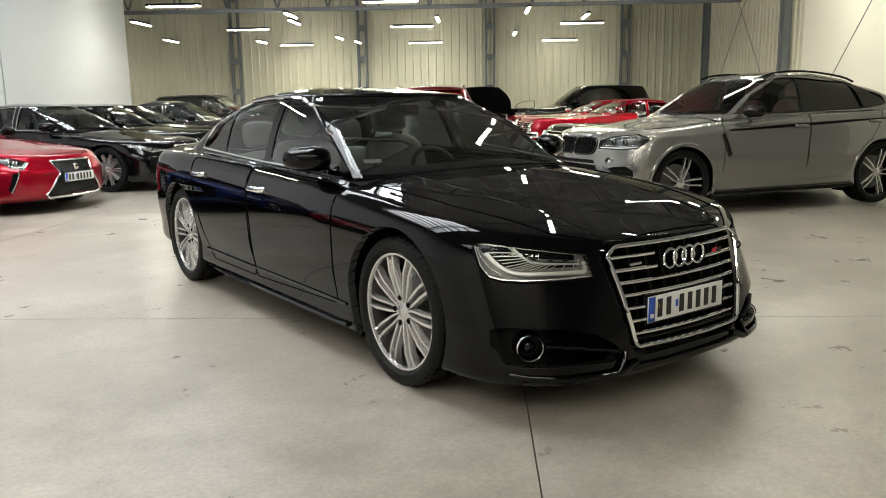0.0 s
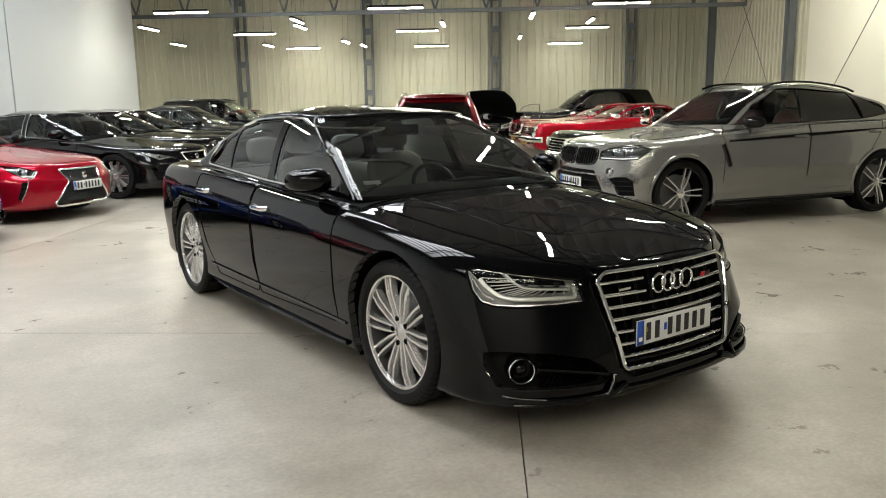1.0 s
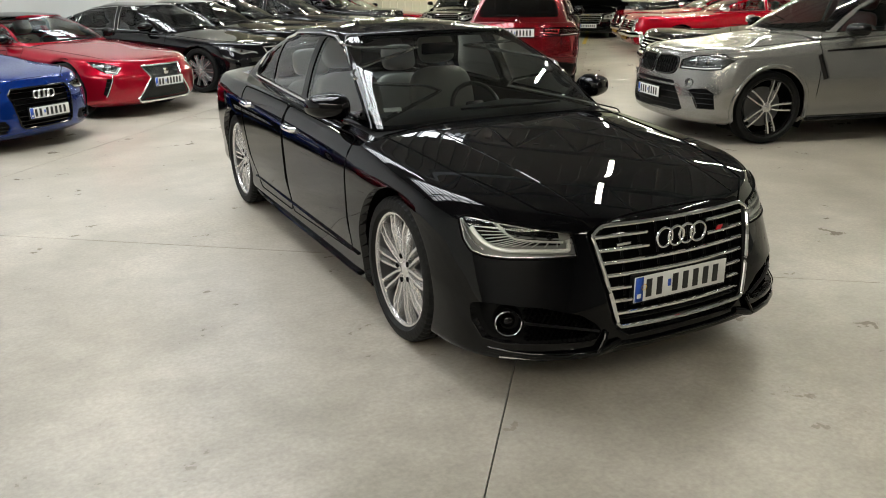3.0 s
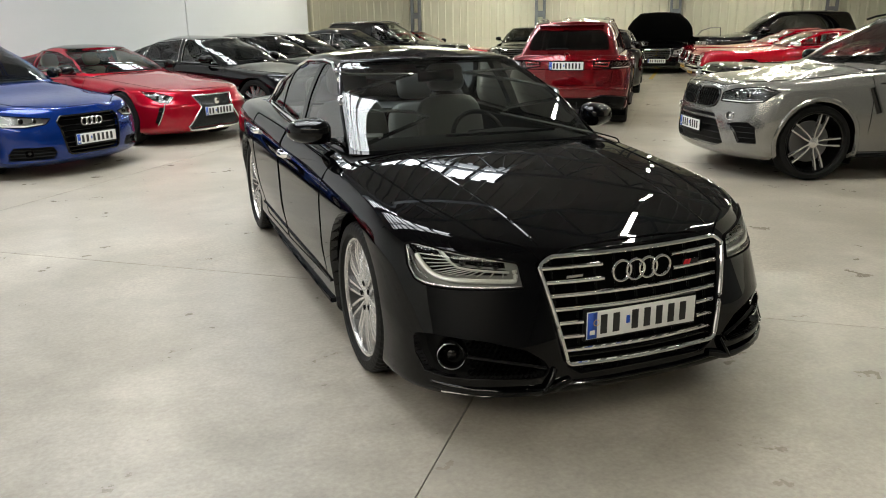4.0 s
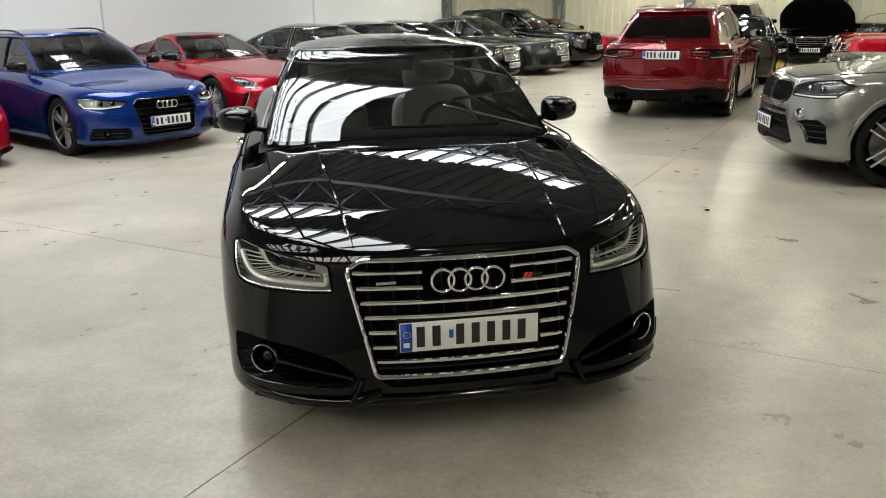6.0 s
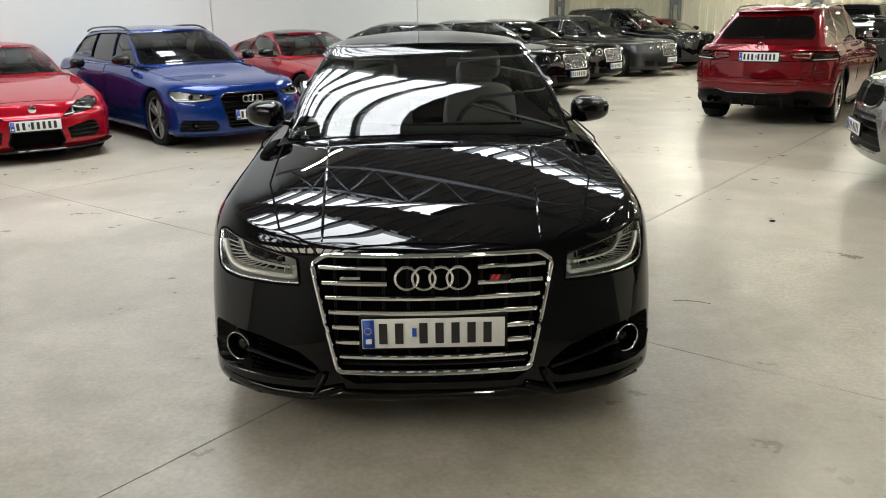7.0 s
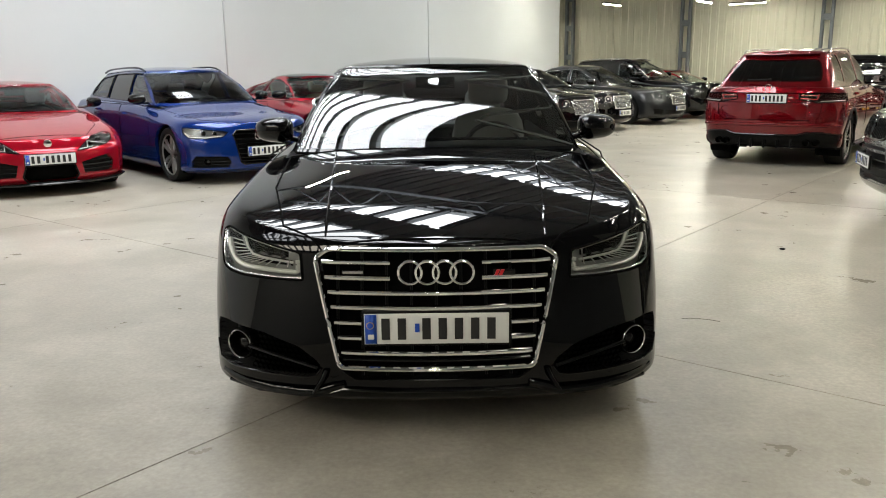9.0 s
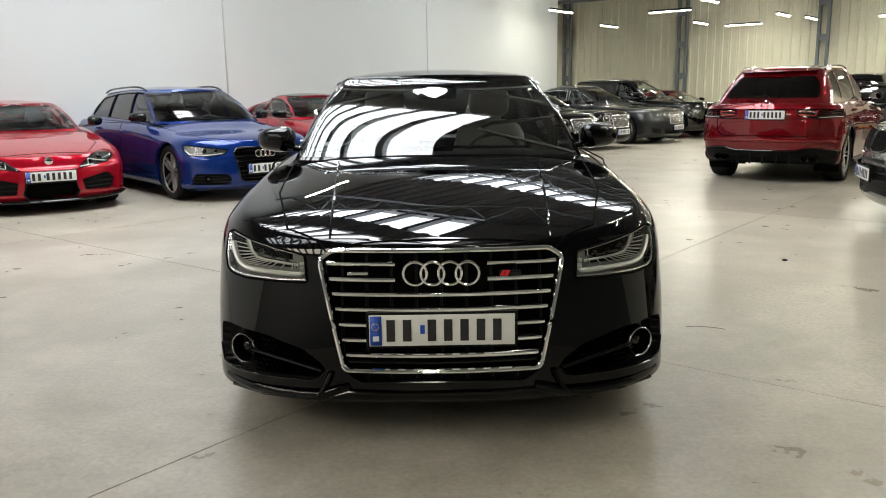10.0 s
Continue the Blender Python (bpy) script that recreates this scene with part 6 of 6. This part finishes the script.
ESTATE = variant(name="estate_car", label="metallic blue estate car with black grille and roof rails", paint="blue_paint", ground=0.145,
                 front=-2.37, rear=2.57, width=1.874, wb=2.912, wheel_r=0.345, nose=0.72, hood=0.865, belt=0.95, tail=0.98,
                 cowl=-0.98, cowl_z=0.965, deck=2.38, deck_z=1.0, belt_w=0.78, roof_w=0.595, roof_f=-0.16, roof_r=1.75, roof=1.46, lr=0.4, glr=0.3, taper=0.93, n=2.3, hd=True, cap=3.2, counts=(44, 80, 20), trim="gloss_black",
                 wheel=RIM_DARK, doors=doors4(1.456, 0.39, 0.27, 0.945, 0.20, -0.90, 1.30), handle=(0.16, 0.82), bonnet=[(-0.36, -2.24), (0.36, -2.24), (0.66, -1.95), (0.76, -0.95), (-0.76, -0.95), (-0.66, -1.95)],
                 windows=[(rounded([(-0.68, 0.965), (0.195, 0.985), (0.215, 1.37), (-0.02, 1.36), (-0.35, 1.19)], 0.03), None), (rounded([(0.225, 0.987), (1.125, 1.01), (1.075, 1.355), (0.245, 1.37)], 0.03), "dark_glass"), (rounded([(1.155, 1.012), (1.98, 1.04), (1.67, 1.30), (1.105, 1.350)], 0.03), None)],
                 screen=rounded([(-0.745, 0.968), (0.745, 0.968), (0.600, 1.385), (-0.600, 1.385)], 0.04), screen_turn=-0.12,
                 face=face([(-0.345, 0.662), (0.345, 0.662), (0.398, 0.610), (0.338, 0.280), (0.295, 0.250), (-0.295, 0.250), (-0.338, 0.280), (-0.398, 0.610)], "dark", "gloss_black", bars=(0.62, 0.56, 0.50, 0.44, 0.38, 0.33, 0.29), logo="rings",
                           lamps=[[(0.445, 0.648), (0.512, 0.592), (0.700, 0.572), (0.850, 0.582), (0.875, 0.640), (0.872, 0.692), (0.845, 0.706), (0.650, 0.676)]],
                           intakes=[[(0.49, 0.352), (0.81, 0.362), (0.845, 0.29), (0.84, 0.222), (0.47, 0.218), (0.445, 0.28)]], bowl="lamp_bowl", plate_z=0.405, plate_n=(2, 5), rounds=[(0.705, 0.295, 0.045, "fog")], depth=0.045),
                 more=extras(("gloss_black",), 1.03, -0.55, 0.93, (0.0, 1.70), "gloss_black", None, False))
def low_lip(c, root):
    extras(("gloss_black",), 0.99, -0.28, 0.92, None, "plastic", None, True, None, 0.24)(c, root)
    fr = c["_lines"]
    part("front_lip", sweep([(x, front_y(fr, x, 0.17) - 0.02, 0.15 + 0.03 * abs(x / 0.86) ** 6) for x in np.linspace(-0.86, 0.86, 25)], 0.030, 8, False, 0.6), M["gloss_black"], root, "black front lip")


COUPE_LOW = variant(rear_seats=False, name="sports_coupe", label="bright red low sports coupe with dark intakes", paint="bright_red",
                    front=-2.25, rear=2.12, width=1.865, wb=2.47, wheel_r=0.34, ground=0.13, nose=0.62, hood=0.815, belt=0.90, tail=0.98,
                    cowl=-0.62, cowl_z=0.885, deck=1.75, deck_z=1.0, belt_w=0.72, roof_w=0.52, roof_f=0.05, roof_r=0.9, roof=1.29, drop=0.05, n=2.2, hd=True, counts=(46, 70, 16), lf=0.75,
                    wheel=RIM_DARK, windows=scaled_windows(0.91, 1.22, -0.32, 1.2, 0.75, 0.55, 0.5), screen=rounded([(-0.70, 0.895), (0.70, 0.895), (0.535, 1.235), (-0.535, 1.235)], 0.04), screen_turn=-0.12,
                    bonnet=[(-0.45, -2.02), (0.45, -2.02), (0.66, -1.5), (0.70, -0.62), (-0.70, -0.62), (-0.66, -1.5)],
                    face=face([(-0.25, 0.365), (0.25, 0.365), (0.29, 0.24), (0.24, 0.165), (-0.24, 0.165), (-0.29, 0.24)], "dark", "plastic", lamps=[[(0.30, 0.503), (0.42, 0.600), (0.50, 0.655), (0.66, 0.690), (0.745, 0.668), (0.745, 0.605), (0.66, 0.552), (0.42, 0.517)]],
                              intakes=[[(0.33, 0.372), (0.52, 0.420), (0.66, 0.440), (0.72, 0.36), (0.69, 0.235), (0.36, 0.238)]], bowl="lamp_dark", plate_z=0.432, plate_n=(2, 5), logo=0.60),
                    more=low_lip)
SPINDLE = [(-0.35, 0.668), (0.35, 0.668), (0.275, 0.512), (0.48, 0.255), (0.44, 0.212), (-0.44, 0.212), (-0.48, 0.255), (-0.275, 0.512)]
def coupe_more(c, root):
    extras(("gloss_black",), 1.01, -0.35, 0.95, None, "plastic", None, False, None, 0.30, "tan_leather")(c, root)
    fr = Front(c, root, None, c["_lines"])
    fr.wire("grille_lip", [(-0.47, 0.222), (-0.42, 0.203), (0.42, 0.203), (0.47, 0.222)], 0.014, M["chrome"], 0.006, False, 1.2)
    for sg in (-1, 1):
        fr.wire("intake_trim", [(sg * x, z) for x, z in ((0.60, 0.662), (0.672, 0.592), (0.728, 0.580), (0.770, 0.44), (0.815, 0.30))], 0.009, M["satin"], 0.004, False)


COUPE = variant(rear_seats=False, cabin_top=black_roof, name="coupe_car", label="metallic red coupe with a dark roof and spindle grille", paint="red_paint",
                front=-2.38, rear=2.38, width=1.92, wb=2.87, wheel_r=0.365, nose=0.70, hood=0.86, belt=0.93, tail=1.0,
                cowl=-0.75, cowl_z=0.94, deck=1.95, deck_z=1.02, belt_w=0.76, roof_w=0.54, roof_f=0.0, roof_r=0.95, roof=1.345, drop=0.03, n=2.2, hd=True, cap=3.2, counts=(44, 70, 16), lf=0.75,
                wheel=RIM_FINE, doors=[[(-0.72, 0.27), (0.72, 0.25), (0.80, 0.60), (0.86, 0.925), (-0.70, 0.915)]], handle=(0.2, 0.80), bonnet=[(-0.42, -2.2), (0.42, -2.2), (0.68, -1.9), (0.76, -0.72), (-0.76, -0.72), (-0.68, -1.9)],
                windows=scaled_windows(0.955, 1.27, -0.45, 1.35, 0.72, 0.62, 0.6), screen=rounded([(-0.725, 0.95), (0.725, 0.95), (0.55, 1.28), (-0.55, 1.28)], 0.04), screen_turn=-0.12, trim="gloss_black",
                face=face(SPINDLE, "dark", "chrome", lamps=[[(0.605, 0.668), (0.730, 0.730), (0.845, 0.752), (0.840, 0.690), (0.768, 0.598), (0.669, 0.598)]], intakes=[[(0.735, 0.545), (0.790, 0.540), (0.838, 0.33), (0.800, 0.30)]], bowl="lamp_dark", plate_z=0.452, plate_n=(2, 5), logo=0.575, mesh=0.045, mesh_mat="lamp_dark"),
                more=coupe_more)
LIMO = variant(roof=1.425, drop=0.025, name="limousine", label="black luxury sedan with spindle grille and fine spoked wheels", front=-2.56, rear=2.67, wb=3.125, width=1.90, wheel_r=0.36, n=2.2, counts=(40, 60, 16),
               cowl=-0.95, roof_f=-0.10, wheel=RIM_FINE, doors=doors4(1.56, 0.40, 0.27, 0.945, 0.20, -0.92, 1.35), handle=(0.16, 0.82), trim="chrome",
               bonnet=[(-0.42, -2.4), (0.42, -2.4), (0.68, -2.0), (0.76, -0.93), (-0.76, -0.93), (-0.68, -2.0)],
               windows=[(rounded([(-0.68, 0.965), (0.17, 0.985), (0.19, 1.36), (-0.02, 1.345), (-0.32, 1.19)], 0.03), None), (rounded([(0.25, 0.987), (1.10, 1.01), (1.05, 1.31), (0.27, 1.36)], 0.03), None), (rounded([(1.16, 1.012), (1.50, 1.03), (1.25, 1.21), (1.12, 1.29)], 0.03), None)],
               screen=rounded([(-0.72, 0.985), (0.72, 0.985), (0.57, 1.36), (-0.57, 1.36)], 0.04),
               face=face([(p[0], p[1] * 1.07) for p in SPINDLE], "dark", "chrome", lamps=[[(0.48, 0.62), (0.52, 0.66), (0.72, 0.72), (0.86, 0.76), (0.84, 0.69), (0.74, 0.62), (0.62, 0.64)]], intakes=[[(0.64, 0.42), (0.84, 0.44), (0.80, 0.30), (0.62, 0.28)]], plate_z=0.46, logo=0.64, mesh=0.05, mesh_mat="gloss_black"),
               more=extras(("gloss_black",), 1.04, -0.52, 0.93, None, "plastic", None, False, None, 0.42, "dark_leather"))
ROUND_FACE = dict(lamps=[], rounds=[(0.50, 0.70, 0.085, "lamp"), (0.69, 0.69, 0.065, "lamp")], plate_z=0.40, mesh=0.04,
                  intakes=[[(-0.55, 0.36), (0.55, 0.36), (0.50, 0.25), (-0.50, 0.25)], [(0.62, 0.38), (0.84, 0.40), (0.82, 0.28), (0.62, 0.26)]])
MESH_GRILLE = rounded([(-0.34, 0.50), (-0.36, 0.74), (-0.30, 0.77), (0.30, 0.77), (0.36, 0.74), (0.34, 0.50)], 0.03, 2)
ROUND_LIMO = dict(LIMO, label="black luxury saloon with bright mesh grille and round lamps", front=-2.60, nose=0.80, hood=0.92, face=face(MESH_GRILLE, "dark", "chrome", **ROUND_FACE), wheel=TEN)
GREY_LIMO = dict(ROUND_LIMO, label="dark grey luxury saloon with bright mesh grille", paint="grey_paint", front=-2.55, rear=2.75, wb=3.066, width=1.976, roof=1.488, belt=0.99, belt_w=0.82)
BIG_SUV = dict(BLACK_SUV, label="black luxury SUV with bright roof rails", front=-2.45, rear=2.68, wb=2.995, width=1.998, roof=1.66, n=2.2, counts=(40, 50, 16), tail_face=lambda c, r, b: None,
               face=face([(p[0], p[1] + 0.16) for p in MESH_GRILLE], "dark", "gloss_black", lamps=[], rounds=[(0.56, 0.88, 0.09, "lamp"), (0.75, 0.86, 0.06, "lamp")], plate_z=0.55, mesh=0.04, intakes=[[(-0.6, 0.52), (0.6, 0.52), (0.55, 0.36), (-0.55, 0.36)]]),
               more=extras(("gloss_black",), 1.20, -0.45, 0.98, (-0.1, 1.7), "chrome", None, True, "plastic", 0.60))
RANGE = dict(BIG_SUV, label="large boxy black SUV with dark glass", roof=1.83, roof_w=0.66, roof_r=2.0, belt=1.20, hood=1.12, nose=1.05, cowl_z=1.20, tail=1.18, deck=2.3, side_glass="dark_glass",
             windows=scaled_windows(1.24, 1.70, -0.5, 2.1, 0.45, 0.55, 0.2, ("dark_glass", "dark_glass")), screen=[(-0.74, 1.24), (0.74, 1.24), (0.62, 1.70), (-0.62, 1.70)], rear_screen=[(-0.6, 1.25), (0.6, 1.25), (0.55, 1.65), (-0.55, 1.65)],
             face=face([(-0.45, 0.98), (0.45, 0.98), (0.42, 0.84), (-0.42, 0.84)], "dark", "gloss_black", bars=(0.93, 0.88), lamps=[[(0.50, 0.86), (0.50, 0.98), (0.86, 0.98), (0.86, 0.87)]], plate_z=0.62, intakes=[[(-0.7, 0.50), (0.7, 0.50), (0.62, 0.36), (-0.62, 0.36)]]),
             more=extras(("gloss_black",), 1.28, -0.40, 1.0, None, "plastic", None, True, "plastic", 0.60), doors=doors4(1.5, 0.42, 0.42, 1.19, 0.30, -0.90, 1.45))
BAR_LIMO = dict(LIMO, label="black executive saloon with chrome barred grille", face=face([(-0.38, 0.735), (0.38, 0.735), (0.40, 0.60), (0.34, 0.45), (-0.34, 0.45), (-0.40, 0.60)], "dark", "chrome", bars=(0.69, 0.63, 0.57, 0.51), lamps=[[(0.46, 0.58), (0.48, 0.70), (0.70, 0.76), (0.85, 0.78), (0.84, 0.68), (0.66, 0.58)]], plate_z=0.39, intakes=[[(-0.6, 0.34), (0.6, 0.34), (0.55, 0.24), (-0.55, 0.24)]]), wheel=TEN)
CLASSIC = variant(rear_seats=False, name="classic_car", label="red vintage muscle car with chrome bumper and stacked lamps", paint="bright_red", category="vintage car",
                  front=-2.55, rear=2.75, width=1.93, wb=2.92, wheel_r=0.34, ground=0.24, nose=0.86, hood=0.93, belt=0.97, tail=0.95, tuck=0.09,
                  cowl=-0.70, cowl_z=0.98, deck=1.75, deck_z=1.0, belt_w=0.78, roof_w=0.60, roof_f=0.0, roof_r=1.15, roof=1.36, lf=0.30, n=4.0, wheel=RIM_CLASSIC, tyre_w=0.22,
                  windows=scaled_windows(0.99, 1.29, -0.42, 1.35, 0.55, 0.55, 0.35), screen=[(-0.70, 0.99), (0.70, 0.99), (0.58, 1.29), (-0.58, 1.29)], trim="chrome", rear_screen=[(-0.6, 1.03), (0.6, 1.03), (0.5, 1.28), (-0.5, 1.28)], rear_glass="side_glass",
                  face=face([(0.06, 0.60), (0.06, 0.80), (0.66, 0.80), (0.66, 0.60)], "dark", "chrome", bars=(0.65, 0.70, 0.75), lamps=[], rounds=[(0.78, 0.78, 0.075, "lamp"), (0.78, 0.62, 0.075, "lamp")], plate_z=0.42, plate_n=(2, 4), yellow=True))


def classic_more(c, root):
    extras(("chrome",), 1.04, -0.45, 0.95, None, "plastic", None, False, None, 0.30)(c, root)
    pts = [(x, -2.60 + 0.22 * abs(x / 0.98) ** 4, 0.50) for x in np.linspace(-0.98, 0.98, 17)]
    part("bumper", sweep(pts, 0.035, 8, False, 2.0), M["chrome"], root, "chrome bumper")


CLASSIC["more"] = classic_more
DARK_CLASSIC = dict(CLASSIC, label="dark vintage car with chrome grille and bumper", paint="black_paint", face=face([(-0.66, 0.56), (-0.66, 0.80), (0.66, 0.80), (0.66, 0.56)], "dark", "chrome", bars=(0.60, 0.65, 0.70, 0.75), lamps=[], rounds=[(0.80, 0.72, 0.085, "lamp")], plate_z=0.42))


def nose_at(c, s, q, f):
    """Pose of a car whose nose stands at the hall's plan point (s, q) and looks towards f."""
    p = hall(s, q)
    return heading(p.x + c["front"] * math.cos(radians(f)), p.y + c["front"] * math.sin(radians(f)), f)


car(SEDAN, heading(0, -0.093, -90), True)
car(SUV, heading(6.292, 1.477, 163.5))
car(SUV_RED, heading(5.924, 7.652, 53.5))
car(dict(LIMO, wb=3.04, front=-2.5, rear=2.6, label="black saloon parked in line behind the dark red SUV"), heading(9.34, 12.09, 53.5))
car(dict(BLACK_SUV, roof=1.70), heading(11.9, 16.85, 51.3))
car(ESTATE, heading(-3.68, 6.63, -50))
car(COUPE_LOW, heading(-5.634, 5.579, -55.5))
car(COUPE, heading(-2.0, 8.6, -53))
car(LIMO, heading(-0.05, 10.45, -50))
car(ROUND_LIMO, nose_at(ROUND_LIMO, 10.1, 4.3, -46))
car(ROUND_LIMO, nose_at(ROUND_LIMO, 12.6, 4.7, -42))
car(GREY_LIMO, nose_at(GREY_LIMO, 15.3, 4.5, -42))
car(BIG_SUV, nose_at(BIG_SUV, 18.1, 4.5, -40))
RED_FAR = dict(COUPE, paint="bright_red", label="bright red coupe in the far row of cars")
car(RED_FAR, nose_at(RED_FAR, 20.9, 4.4, -40))
car(BAR_LIMO, nose_at(BAR_LIMO, 23.6, 6.2, -40))
car(BAR_LIMO, nose_at(BAR_LIMO, 20.4, 3.65, 231))
open_car = car(dict(BAR_LIMO, label="black executive saloon with its bonnet and door open"), nose_at(BAR_LIMO, 20.5, -0.80, 231))
lid = boxm((-1.0, -1.25, 0.0), (1.0, 0.0, 0.03), 0.012)
bmesh.ops.subdivide_edges(lid, edges=lid.edges, cuts=4, use_grid_fill=True)
for v in lid.verts:
    v.co.x *= 1 - 0.42 * max(0, (-v.co.y - 0.55) / 0.7) ** 2
    v.co.z -= 0.10 * (v.co.x / 0.8) ** 2
part("raised_bonnet", lid, M["plastic"], open_car, "raised bonnet, dark lining", matrix=Matrix.Translation((0, -1.0, 0.97)) @ Matrix.Rotation(radians(-42), 4, "X"))
leaf = boxm((-0.03, 0, 0.28), (0.03, 1.05, 0.95), 0.02)
part("open_door", leaf, M["black_paint"], open_car, matrix=Matrix.Translation((0.95, -0.92, 0)) @ Matrix.Rotation(radians(-62), 4, "Z"))
part("open_door_frame", sweep([(0, 0.05, 0.95), (0, 0.35, 1.25), (0, 0.65, 1.33), (0, 1.0, 1.33), (0, 1.03, 0.95)], 0.018, 6), M["chrome"], open_car, matrix=Matrix.Translation((0.95, -0.92, 0)) @ Matrix.Rotation(radians(-62), 4, "Z"))
car(RANGE, heading(16.6, 14.2, 152))
car(CLASSIC, heading(13.2, 9.6, 152))
car(dict(CLASSIC, label="red vintage coupe with black bonnet stripe and chrome trim"), heading(14.8, 11.9, 152))
car(DARK_CLASSIC, heading(9.2, 4.3, 157))
